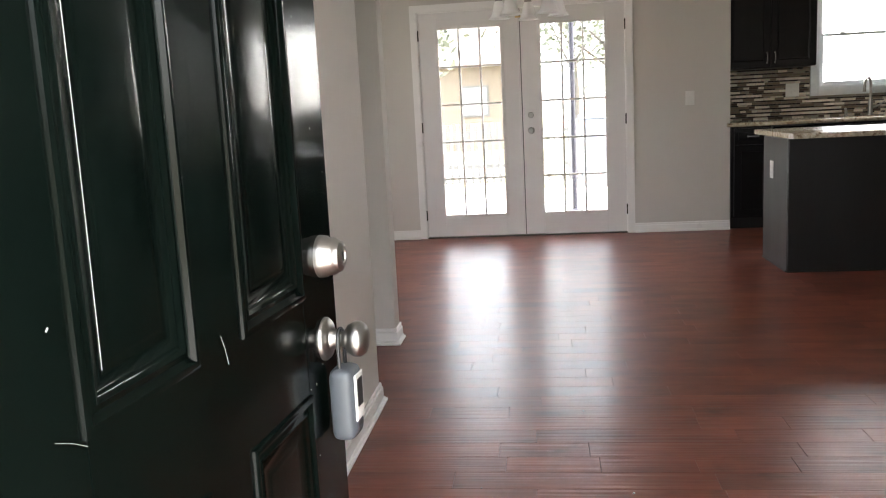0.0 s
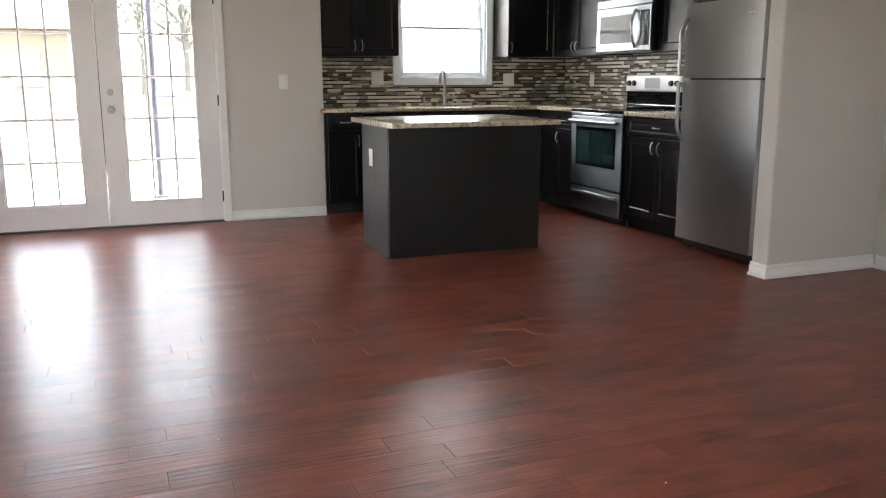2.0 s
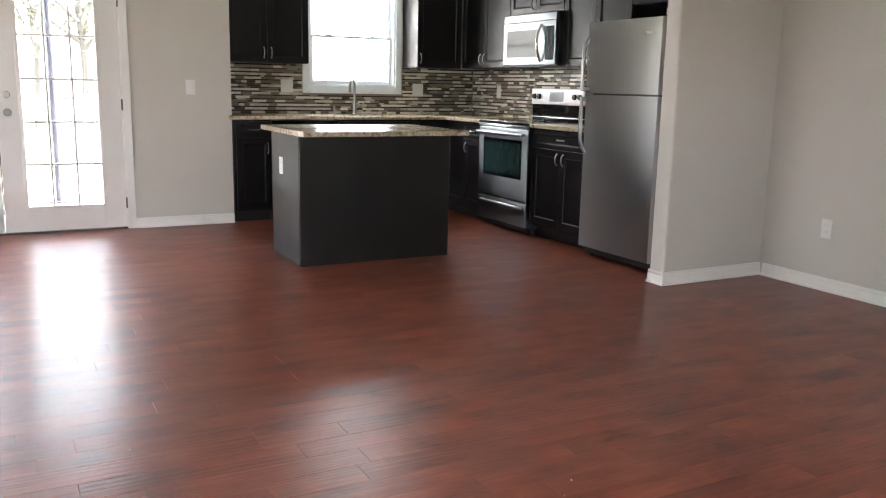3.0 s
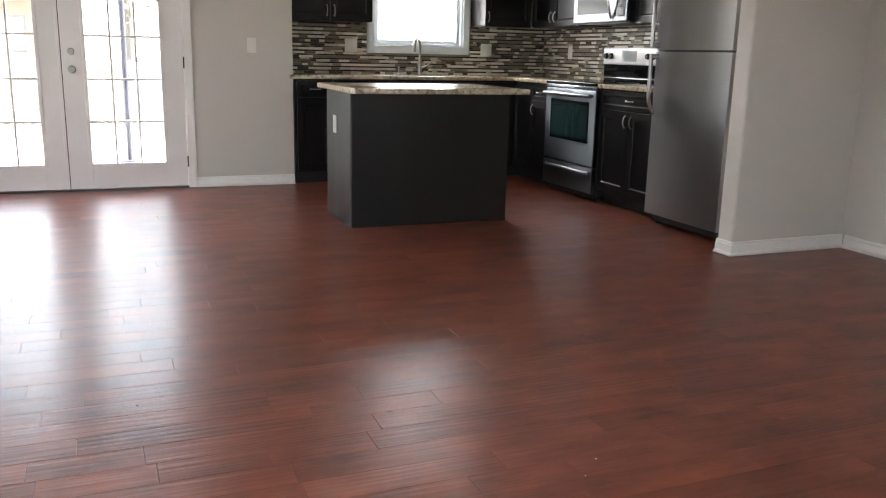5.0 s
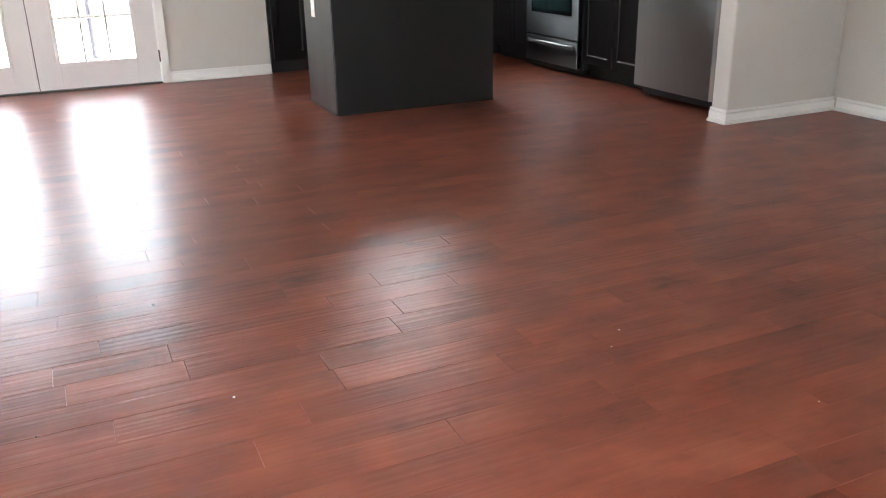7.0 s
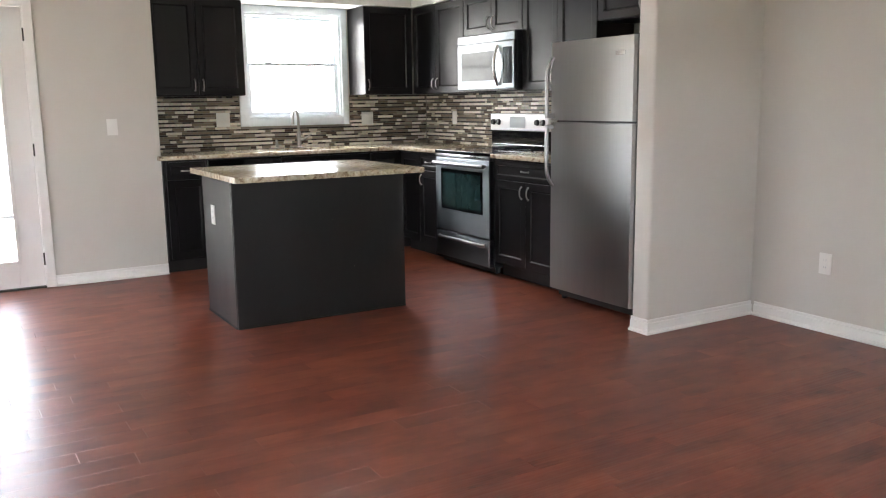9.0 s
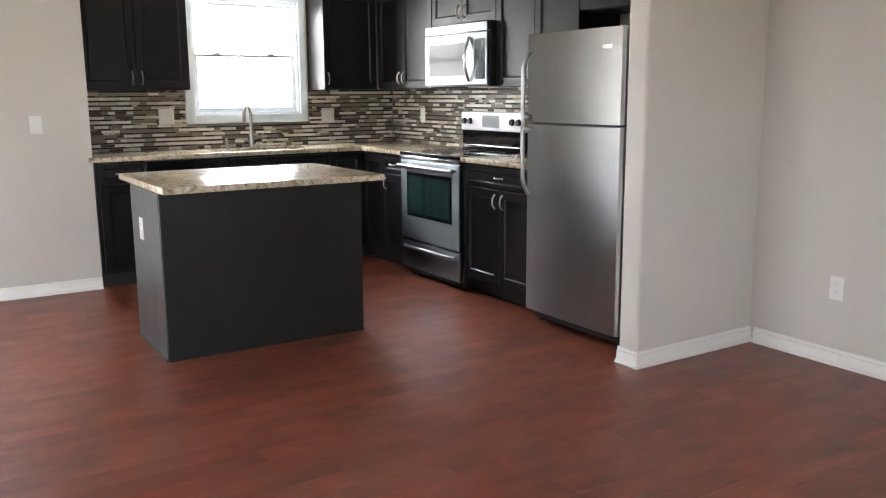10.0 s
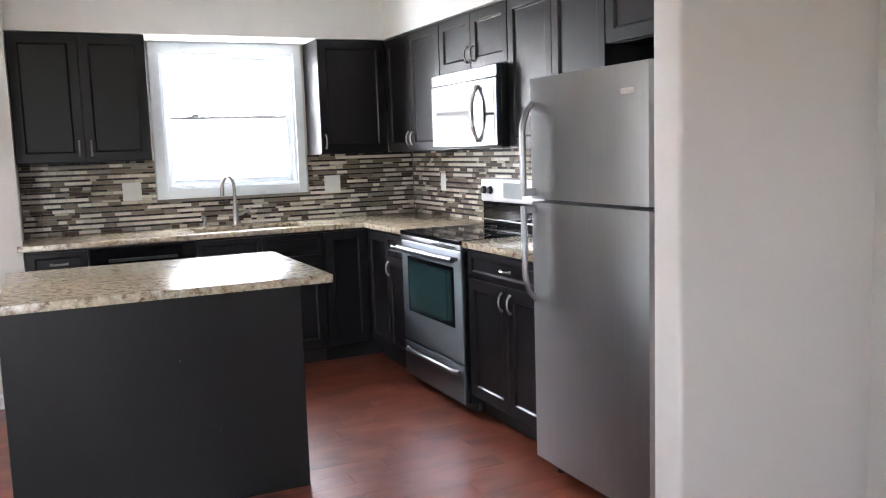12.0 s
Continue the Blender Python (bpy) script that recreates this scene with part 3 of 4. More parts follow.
UF, UX = 8.228, 4.118
wall_cabinet("y", UF, KW - UF, 1.768, 2.525, 1.372, 2.133, ((1.768, 2.146), (2.146, 2.525)), (2.113, 2.18), "dark espresso two-door wall cabinet beside the window")
wall_cabinet("y", UF, KW - UF, 3.612, 4.10, 1.372, 2.133, ((3.612, 4.09),), (3.645,), "dark espresso single-door wall cabinet between window and corner")
wall_cabinet("x", UX, RW - UX, 7.345, 8.205, 1.372, 2.133, ((7.80, 8.2), (7.345, 7.80)), (7.835, 7.765), "dark espresso two-door wall cabinet in the corner")
wall_cabinet("x", UX, RW - UX, 6.53, 7.34, 1.815, 2.133, ((6.935, 7.34), (6.53, 6.935)), (6.968, 6.90), "short dark espresso cabinet above the microwave")
wall_cabinet("x", UX, RW - UX, 5.70, 6.525, 1.372, 2.133, ((6.115, 6.525), (5.70, 6.115)), (6.15, 6.08), "dark espresso two-door wall cabinet beside the microwave")
wall_cabinet("x", UX, RW - UX, 4.805, 5.695, 1.80, 2.133, ((5.25, 5.695), (4.805, 5.25)), (5.285, 5.215), "short dark espresso cabinet above the refrigerator")

BF, BX = 7.978, 3.838


def base_cabinet(axis, face, depth, u0, u1, fronts, label, name="base_cabinet"):
    c = thing(name, pose(*((((u0 + u1) / 2, face + depth / 2, 0)) if axis == "y" else ((face + depth / 2, (u0 + u1) / 2, 0)))), label, "cabinet", "base cabinets")
    bx("body", *place(axis, face, u0 + 0.001, u1 - 0.001, 0.0, depth - 0.004, 0.1, 0.884), ESP, c, "", 0.0015)
    bx("toe_kick", *place(axis, face, u0 + 0.001, u1 - 0.001, 0.065, 0.09, 0.0, 0.1), TOE, c, "black recessed toe kick")
    for nm, a, b, z0, z1, h in fronts:
        front(nm, c, axis, face, a, b, z0, z1, h, rail=0.055 if nm != "drawer" else 0.03)
    return c


base_cabinet("y", BF, KW - BF, 1.768, 2.10, (("drawer", 1.79, 2.095, 0.735, 0.87, (1.945, 0.80, 0.11, False)), ("cabinet_door", 1.79, 2.095, 0.115, 0.73, (2.06, 0.64, 0.1, True))),
             "dark espresso base cabinet with one drawer, beside the wall end")
base_cabinet("y", BF, KW - BF, 2.71, 3.52, (("drawer", 2.715, 3.115, 0.735, 0.87, None), ("drawer", 3.115, 3.515, 0.735, 0.87, None), ("cabinet_door", 2.715, 3.115, 0.115, 0.73, (3.08, 0.65, 0.1, True)),
                                                 ("cabinet_door", 3.115, 3.515, 0.115, 0.73, (3.15, 0.65, 0.1, True))), "dark espresso sink base cabinet under the window")
base_cabinet("y", BF, KW - BF, 3.522, 4.42, (("cabinet_door", 3.525, 3.815, 0.115, 0.87, None),), "dark espresso blind corner base cabinet")
base_cabinet("x", BX, RW - BX, 7.305, 7.957, (("drawer", 7.31, 7.62, 0.735, 0.87, (7.465, 0.80, 0.1, False)), ("cabinet_door", 7.31, 7.62, 0.115, 0.73, (7.58, 0.65, 0.1, True)), ("filler", 7.62, 7.955, 0.115, 0.87, None)),
             "dark espresso base cabinet with drawer beside the range")
base_cabinet("x", BX, RW - BX, 5.71, 6.50, (("drawer", 5.72, 6.485, 0.735, 0.87, (6.10, 0.805, 0.11, False)), ("cabinet_door", 6.10, 6.485, 0.115, 0.73, (6.14, 0.655, 0.1, True)),
                                                ("cabinet_door", 5.72, 6.10, 0.115, 0.73, (6.06, 0.655, 0.1, True))), "dark espresso base cabinet between range and refrigerator")


def dishwasher():
    d = thing("dishwasher", pose(2.405, 8.2, 0), "black built-in dishwasher with bar handle", "dishwasher")
    bx("body", 2.103, 2.707, BF + 0.002, KW - 0.01, 0.1, 0.876, PLASTB, d)
    bx("toe_kick", 2.103, 2.707, BF + 0.065, BF + 0.09, 0.0, 0.1, TOE, d)
    bx("door_panel", 2.106, 2.704, BF - 0.022, BF, 0.115, 0.76, BGLASS, d, "glossy black dishwasher door", 0.004)
    bx("control_panel", 2.106, 2.704, BF - 0.026, BF, 0.764, 0.872, BGLASS, d, "glossy black control strip", 0.004)
    bx("handle", 2.21, 2.60, BF - 0.045, BF - 0.024, 0.79, 0.806, PLASTB, d, "", 0.004)


dishwasher()


# ---- worktops ----
def worktop(name, xs, ys, cells, z0, z1, label):
    """A stone slab over the chosen cells of a grid, with eased edges."""
    bm = bmesh.new()
    v = {(i, j): bm.verts.new((x, y, z0)) for i, x in enumerate(xs) for j, y in enumerate(ys) if any((i - a, j - b) in cells for a in (0, 1) for b in (0, 1))}
    base = [bm.faces.new((v[i, j], v[i + 1, j], v[i + 1, j + 1], v[i, j + 1])) for i, j in cells]
    top = bmesh.ops.extrude_face_region(bm, geom=base)
    bmesh.ops.translate(bm, vec=(0, 0, z1 - z0), verts=[g for g in top["geom"] if isinstance(g, bmesh.types.BMVert)])
    bmesh.ops.recalc_face_normals(bm, faces=bm.faces)
    bmesh.ops.bevel(bm, geom=[e for e in bm.edges if len(e.link_faces) == 2 and e.calc_face_angle() > 1.2], offset=0.004, segments=2, profile=0.6, affect="EDGES")
    return tagged(part(name, bm, GRANITE, None, "", True), label, "countertop")


SX0, SX1, SY0, SY1 = 2.74, 3.47, 8.05, 8.38
CT0, CT1 = 0.885, 0.917
worktop("countertop", (1.737, SX0, SX1, 3.79, RW - 0.001), (7.302, 7.936, SY0, SY1, KW - 0.001), [(3, 0)] + [(i, j) for i in range(4) for j in (1, 2, 3) if (i, j) != (1, 2)], CT0, CT1,
        "speckled tan granite countertop along sink wall and corner")
worktop("countertop", (3.79, RW - 0.001), (5.705, 6.502), [(0, 0)], CT0, CT1, "speckled tan granite countertop between range and refrigerator")


def sink():
    s = thing("kitchen_sink", pose(3.1, 8.2, 0.72), "undermount stainless double-bowl kitchen sink", "sink")
    for a, b in ((SX0 - 0.01, 3.09), (3.12, SX1 + 0.01)):
        bm = bmesh.new()
        box(bm, a, b, SY0 - 0.01, SY1 + 0.01, 0.70, 0.706)
        for p in ((a, a + 0.006, SY0 - 0.01, SY1 + 0.01), (b - 0.006, b, SY0 - 0.01, SY1 + 0.01), (a, b, SY0 - 0.01, SY0 - 0.004), (a, b, SY1 + 0.004, SY1 + 0.01)):
            box(bm, *p, 0.706, 0.878)
        part("bowl", bm, STEEL, s)
    bx("divider", 3.084, 3.126, SY0 - 0.004, SY1 + 0.004, 0.85, 0.877, STEEL, s, "", 0.006)


sink()


def faucet():
    f = thing("kitchen_faucet", pose(3.06, 8.44, CT1), "brushed nickel gooseneck kitchen faucet", "faucet")
    bm = bmesh.new()
    lathe(bm, (3.06, 8.44, CT1), (0, 0, 1), ((0, 0.028), (0.006, 0.028), (0.012, 0.02), (0.10, 0.019), (0.14, 0.016), (0.14, 0)))
    part("base", bm, NICKEL, f, "", True)
    bm = bmesh.new()
    pts = [(3.06, 8.44, 1.05), (3.06, 8.44, 1.17)]
    for k in range(1, 13):
        a = math.pi * k / 12
        pts.append((3.06 - 0.055 * (1 - math.cos(a)), 8.44 - 0.078 * (1 - math.cos(a)), 1.17 + 0.080 * math.sin(a)))
    pts.append((2.948, 8.280, 1.125))
    tube(bm, pts, [0.0115] * (len(pts) - 2) + [0.0135, 0.0135], 12)
    part("spout", bm, NICKEL, f, "", True)
    bm = bmesh.new()
    tube(bm, ((3.075, 8.43, 0.985), (3.10, 8.42, 0.99), (3.165, 8.40, 1.035)), (0.011, 0.008, 0.005), 10)
    part("lever", bm, NICKEL, f, "", True)
    d = thing("soap_dispenser", pose(2.855, 8.44, CT1), "brushed nickel soap dispenser beside the faucet", "soap dispenser")
    bm = bmesh.new()
    lathe(bm, (2.855, 8.44, CT1), (0, 0, 1), ((0, 0.02), (0.005, 0.02), (0.012, 0.013), (0.05, 0.012), (0.06, 0.009), (0.06, 0)))
    part("base", bm, NICKEL, d, "", True)
    bm = bmesh.new()
    tube(bm, ((2.855, 8.44, 0.965), (2.855, 8.44, 0.985), (2.84, 8.41, 0.99), (2.82, 8.37, 0.98)), 0.006, 8)
    part("spout", bm, NICKEL, d, "", True)


faucet()


# ---- island ----
def island():
    i = thing("kitchen_island", pose(2.26, 6.37, 0), "dark espresso panelled kitchen island base", "kitchen island")
    bx("body", 1.715, 2.808, 6.052, 6.655, 0.0, 0.858, ISL, i, "", 0.002)
    bx("back_panel", 1.709, 2.815, 6.040, 6.0515, 0.0, 0.857, ISL, i, "plain dark panel facing the room", 0.003)
    bx("side_panel", 1.707, 1.7145, 6.054, 6.64, 0.0, 0.857, ISL, i, "", 0.0015)
    bx("side_panel", 2.8085, 2.816, 6.054, 6.64, 0.0, 0.857, ISL, i, "", 0.0015)
    for a, b in ((1.72, 2.08), (2.08, 2.44), (2.44, 2.80)):
        bm = bmesh.new()
        box(bm, a + 0.002, b - 0.002, 6.656, 6.675, 0.11, 0.70, 0.003)
        part("cabinet_door", bm, ESP, i)
    bm = bmesh.new()
    box(bm, 1.70, 1.7065, 6.052, 6.64, 0.0, 0.012, 0.002, 1)
    box(bm, 1.709, 2.815, 6.033, 6.0395, 0.0, 0.008, 0.002, 1)
    part("shoe_strip", bm, ISL, i)
    for x, z, w in ((2.32, 0.599, 0.0035), (2.458, 0.298, 0.003), (2.118, 0.189, 0.002), (2.71, 0.12, 0.002)):
        bx("chip", x, x + w, 6.0392, 6.0405, z, z + w * 0.8, WEAR, i, "pale chip in the dark panel", 0.0004)
    worktop("countertop", (1.715, 2.937), (5.975, 6.955), [(0, 0)], 0.8585, 0.893, "speckled tan granite slab on the kitchen island")


island()


def plate(axis, face, sign, u, z, w, h, kind, label):
    """A wall plate with its sockets or rockers; sign is the way it faces along the axis."""
    name = "wall_outlet" if kind == "outlet" else "light_switch"
    c = (u, face, z) if axis == "y" else (face, u, z)
    t = thing(name, pose(*c), label, "outlet" if name == "wall_outlet" else "switch")

    def b(nm, u0, u1, d0, d1, z0, z1, m, bev=0.0):
        lo, hi = sorted((face + sign * d0, face + sign * d1))
        a = (u0, u1, lo, hi, z0, z1) if axis == "y" else (lo, hi, u0, u1, z0, z1)
        return bx(nm, *a, m, t, "", bev, True)

    b("plate", u - w / 2, u + w / 2, 0.0003, 0.006, z - h / 2, z + h / 2, PLASTW, 0.0025)
    gangs = 2 if w > 0.1 else 1
    for g in range(gangs):
        c0 = u if gangs == 1 else u + (g - 0.5) * 0.046
        if kind == "switch" or (kind == "mixed" and g == 0):
            b("rocker", c0 - 0.016, c0 + 0.016, 0.006, 0.009, z - 0.033, z + 0.033, PLASTW, 0.002)
        elif kind in ("toggle", "mixed"):
            b("toggle", c0 - 0.005, c0 + 0.005, 0.006, 0.018, z - 0.006, z + 0.014, PLASTW, 0.002)
            b("bezel", c0 - 0.008, c0 + 0.008, 0.006, 0.007, z - 0.016, z + 0.016, PLASTW)
        else:
            for dz in (-0.02, 0.02):
                s = b("socket", c0 - 0.016, c0 + 0.016, 0.006, 0.0075, z + dz - 0.013, z + dz + 0.013, PLASTW, 0.0007)
                for du in (-0.006, 0.006) if "cream" not in label else ():
                    b("slot", c0 + du - 0.001, c0 + du + 0.001, 0.0076, 0.008, z + dz - 0.004, z + dz + 0.006, SCREEN)
    return t


plate("y", FW, -1, 1.43, 1.147, 0.075, 0.12, "toggle", "white light switch plate on the greige wall")
plate("x", LIVING, -1, 4.183, 0.385, 0.075, 0.118, "outlet", "white duplex wall outlet above the baseboard")
plate("x", 1.707, -1, 6.42, 0.64, 0.072, 0.118, "outlet", "white outlet on the side of the island")
plate("y", KW - 0.009, -1, 2.42, 1.172, 0.118, 0.118, "outlet", "cream double outlet plate on the mosaic backsplash")
plate("y", KW - 0.009, -1, 3.782, 1.160, 0.118, 0.118, "outlet", "cream double outlet plate on the mosaic backsplash")
plate("x", RW - 0.009, -1, 8.01, 1.155, 0.075, 0.118, "outlet", "cream single outlet plate on the mosaic backsplash")
plate("x", LW, 1, 2.655, 1.155, 0.118, 0.12, "mixed", "white double plate with rocker and toggle beside the front door")


# ---- range ----
def kitchen_range():
    y0, y1 = 6.507, 7.297
    r = thing("range", pose(4.1, 6.9, 0), "stainless electric range with black glass cooktop", "stove")
    bx("body", 3.83, 4.40, y0, y1, 0.05, 0.895, PLASTB, r, "", 0.003)
    for yy in (y0 + 0.05, y1 - 0.05):
        for xx in (3.9, 4.34):
            bm = bmesh.new()
            tube(bm, ((xx, yy, 0.0), (xx, yy, 0.05)), 0.018, 10)
            part("foot", bm, PLASTB, r)
    bx("cooktop", 3.781, 4.345, y0 + 0.004, y1 - 0.004, 0.895, 0.918, BGLASS, r, "glossy black ceramic cooktop", 0.004)
    for (cx, cy), rad in (((3.95, 6.71), 0.105), ((3.95, 7.10), 0.085), ((4.21, 6.71), 0.085), ((4.21, 7.10), 0.105)):
        bm = bmesh.new()
        lathe(bm, (cx, cy, 0.918), (0, 0, 1), ((0.0, rad - 0.003), (0.0006, rad - 0.003), (0.0006, rad), (0.0, rad)), 40)
        part("burner_ring", bm, PLASTG, r, "thin grey burner ring")
    bx("kick_panel", 3.85, 3.87, y0 + 0.01, y1 - 0.01, 0.004, 0.056, PLASTB, r, "black kick panel under the drawer", 0.002)
    bx("front_rim", 3.785, 3.80, y0 + 0.002, y1 - 0.002, 0.868, 0.894, STEEL, r, "", 0.005, True)
    door = bx("oven_door", 3.788, 3.829, y0 + 0.004, y1 - 0.004, 0.272, 0.862, STEEL_DIM, r, "brushed stainless oven door", 0.006)
    bx("window_frame", 3.7855, 3.789, 6.60, 7.205, 0.45, 0.772, BGLASS, door, "black frame of the oven window", 0.001)
    bx("window_glass", 3.7835, 3.7860, 6.628, 7.177, 0.477, 0.745, OVENG, door, "dark oven window glass", 0.0005)
    bm = bmesh.new()
    tube(bm, ((3.752, y0 + 0.03, 0.818), (3.742, y0 + 0.09, 0.818), (3.740, (y0 + y1) / 2, 0.818), (3.742, y1 - 0.09, 0.818), (3.752, y1 - 0.03, 0.818)), 0.0165, 12)
    for yy in (y0 + 0.05, y1 - 0.05):
        tube(bm, ((3.79, yy, 0.818), (3.75, yy, 0.818)), 0.012, 10)
    part("handle", bm, BAR, door, "thick stainless oven handle", True)
    drawer = bx("drawer", 3.788, 3.829, y0 + 0.004, y1 - 0.004, 0.058, 0.262, STEEL_DIM, r, "brushed stainless storage drawer", 0.006)
    bm = bmesh.new()
    tube(bm, ((3.785, y0 + 0.06, 0.218), (3.764, y0 + 0.1, 0.22), (3.756, (y0 + y1) / 2, 0.225), (3.764, y1 - 0.1, 0.22), (3.785, y1 - 0.06, 0.218)), 0.013, 10)
    part("handle", bm, BAR, drawer, "", True)
    # back guard: dark lower band, pale slanted control face
    bm = bmesh.new()
    box(bm, 4.345, 4.425, y0 + 0.002, y1 - 0.002, 0.895, 1.06, 0.004)
    part("back_guard", bm, BGLASS, r, "dark glass lower back guard")
    bx("back_trim", 4.338, 4.345, y0 + 0.002, y1 - 0.002, 0.945, 0.952, STEEL, r, "", 0.002)
    bm = bmesh.new()
    box(bm, 4.33, 4.425, y0, y1, 1.058, 1.198, 0.016, 4)
    panel = part("control_panel", bm, mat("pale silver panel", (0.72, 0.72, 0.72), 0.35, 0.15, var=0.03), r, "pale stainless control panel", True)
    for yy in (6.565, 6.64, 7.165, 7.24):
        bm = bmesh.new()
        lathe(bm, (4.331, yy, 1.128), (-1, 0, 0), ((0, 0.024), (0.010, 0.0235), (0.014, 0.021), (0.022, 0.019), (0.022, 0)), 20)
        part("knob", bm, PLASTB, panel, "black control knob", True)
    bx("display", 4.327, 4.331, 6.80, 7.01, 1.085, 1.175, SCREEN, panel, "grey clock display", 0.001)


kitchen_range()


def microwave():
    y0, y1, z0, z1 = 6.538, 7.336, 1.385, 1.812
    m = thing("microwave", pose(4.2, 6.94, z0), "stainless over-the-range microwave under the cabinet", "microwave")
    bx("body", 4.062, RW - 0.002, y0, y1, z0, z1, PLASTB, m, "black microwave body", 0.004)
    d = bx("door", 4.035, 4.061, y0 + 0.002, y1 - 0.002, z0 + 0.006, 1.745, STEEL_DIM, m, "brushed stainless microwave door", 0.006)
    bx("vent_strip", 4.038, 4.061, y0 + 0.002, y1 - 0.002, 1.748, z1 - 0.002, STEEL_DIM, m, "stainless vent strip", 0.005)
    bx("window", 4.0325, 4.036, 6.80, 7.275, 1.455, 1.68, MWGLASS, d, "grey screened microwave window", 0.001)
    bx("control_strip", 4.0325, 4.036, 6.565, 6.685, 1.43, 1.70, BGLASS, d, "black touch control strip", 0.001)
    bm = bmesh.new()
    tube(bm, [(4.03 - 0.04 * math.sin(math.pi * k / 10), 6.745, 1.415 + 0.30 * k / 10) for k in range(11)], 0.011, 10)
    part("handle", bm, CHROME, d, "curved chrome handle", True)
    bx("underside", 4.08, 4.40, y0 + 0.03, y1 - 0.03, z0 - 0.006, z0, PLASTB, m)


microwave()


def refrigerator():
    y0, y1 = 4.918, 5.69
    f = thing("refrigerator", pose(4.05, 5.3, 0), "stainless top-freezer refrigerator beside the wall end", "refrigerator")
    bx("body", 3.772, 4.41, y0 + 0.008, y1 - 0.006, 0.06, 1.642, mat("black textured fridge side", (0.02, 0.02, 0.021), 0.5, bump=0.2, bscale=300), f, "black refrigerator body", 0.005)
    bx("grille", 3.78, 3.80, y0 + 0.02, y1 - 0.02, 0.018, 0.072, PLASTB, f, "black toe grille", 0.004)
    for yy in (y0 + 0.06, y1 - 0.06):
        bm = bmesh.new()
        tube(bm, ((3.80, yy, 0.0), (3.80, yy, 0.06)), 0.02, 10)
        part("foot", bm, PLASTB, f)
        bm = bmesh.new()
        tube(bm, ((4.35, yy, 0.0), (4.35, yy, 0.06)), 0.02, 10)
        part("foot", bm, PLASTB, f)

    def door(name, z0, z1, hz):
        """A bowed door skin with rounded upright edges."""
        bm = bmesh.new()
        n = 48
        outer = []
        for k in range(n + 1):
            s = -1 + 2 * k / n
            x = 3.704 + 0.004 * s * s + 0.014 * max(0.0, abs(s) - 0.955) ** 2 / 0.002
            outer.append((x, (y0 + y1) / 2 + s * (y1 - y0) / 2))
        ring = outer + [(3.77, y1), (3.77, y0)]
        lo = [bm.verts.new((x, y, z0)) for x, y in ring]
        hi = [bm.verts.new((x, y, z1)) for x, y in ring]
        for k in range(len(ring)):
            bm.faces.new((lo[k], lo[(k + 1) % len(ring)], hi[(k + 1) % len(ring)], hi[k]))
        bm.faces.new(lo)
        bm.faces.new(hi)
        d = part(name, bm, STEELV, f, "brushed stainless bowed door", True)
        a, b = hz
        bm = bmesh.new()
        pts = []
        for k in range(15):
            s = k / 14
            pts.append((3.706 - 0.052 * min(1.0, (1 - s) * 4.0) ** 0.6, 5.652, b + (a - b) * s))
        tube(bm, pts, [0.013] * 12 + [0.012, 0.011, 0.010], 10)
        box(bm, 3.65, 3.71, 5.64, 5.664, *((b, b + 0.03) if a > b else (b - 0.03, b)), 0.004)
        part("handle", bm, BAR, d, "curved stainless bar handle", True)
        return d

    top = door("freezer_door", 1.172, 1.655, (1.558, 1.185))
    door("fridge_door", 0.078, 1.158, (0.752, 1.145))
    bx("badge", 3.7025, 3.7075, 5.0, 5.075, 1.55, 1.572, CHROME, top, "small plain metal badge", 0.001)
    bx("hinge_cover", 3.76, 3.83, 4.94, 5.0, 1.643, 1.665, PLASTB, f, "", 0.004)
    bx("gasket", 3.7705, 3.7718, y0 + 0.01, y1 - 0.01, 0.08, 1.64, PLASTB, f, "black door gasket")


refrigerator()


# ---- chandelier ----
def chandelier():
    cx, cy = 0.105, 6.2
    c = thing("chandelier", pose(cx, cy, CEIL_Z), "five-arm chandelier with frosted bell glass shades, unlit", "chandelier")
    bm = bmesh.new()
    lathe(bm, (cx, cy, CEIL_Z), (0, 0, -1), ((0, 0.065), (0.012, 0.062), (0.03, 0.02), (0.03, 0)))
    part("canopy", bm, NICKEL, c, "", True)
    bm = bmesh.new()
    tube(bm, ((cx, cy, CEIL_Z - 0.02), (cx, cy, 1.98)), 0.007, 8)
    part("stem", bm, NICKEL, c, "", True)
    bm = bmesh.new()
    lathe(bm, (cx, cy, 2.0), (0, 0, -1), ((0, 0.008), (0.02, 0.024), (0.07, 0.03), (0.10, 0.016), (0.13, 0.022), (0.15, 0.006), (0.15, 0)))
    part("hub", bm, NICKEL, c, "", True)
    for k in range(5):
        a = radians(20 + 72 * k)
        ux, uy = math.cos(a), math.sin(a)
        bm = bmesh.new()
        tube(bm, [(cx + ux * r, cy + uy * r, z) for r, z in ((0.02, 1.93), (0.08, 1.90), (0.15, 1.915), (0.195, 1.90), (0.205, 1.865))], 0.006, 8)
        lathe(bm, (cx + ux * 0.205, cy + uy * 0.205, 1.87), (0, 0, -1), ((0, 0.012), (0.01, 0.022), (0.03, 0.024), (0.035, 0)))
        part("arm", bm, NICKEL, c, "", True)
        bm = bmesh.new()
        prof = ((0.0, 0.026), (0.02, 0.034), (0.06, 0.042), (0.09, 0.052), (0.108, 0.066), (0.114, 0.072))
        lathe(bm, (cx + ux * 0.205, cy + uy * 0.205, 1.838), (0, 0, -1), prof + tuple((h, r - 0.003) for h, r in prof[::-1]))
        part("shade", bm, FROST, c, "frosted bell glass shade", True)


chandelier()


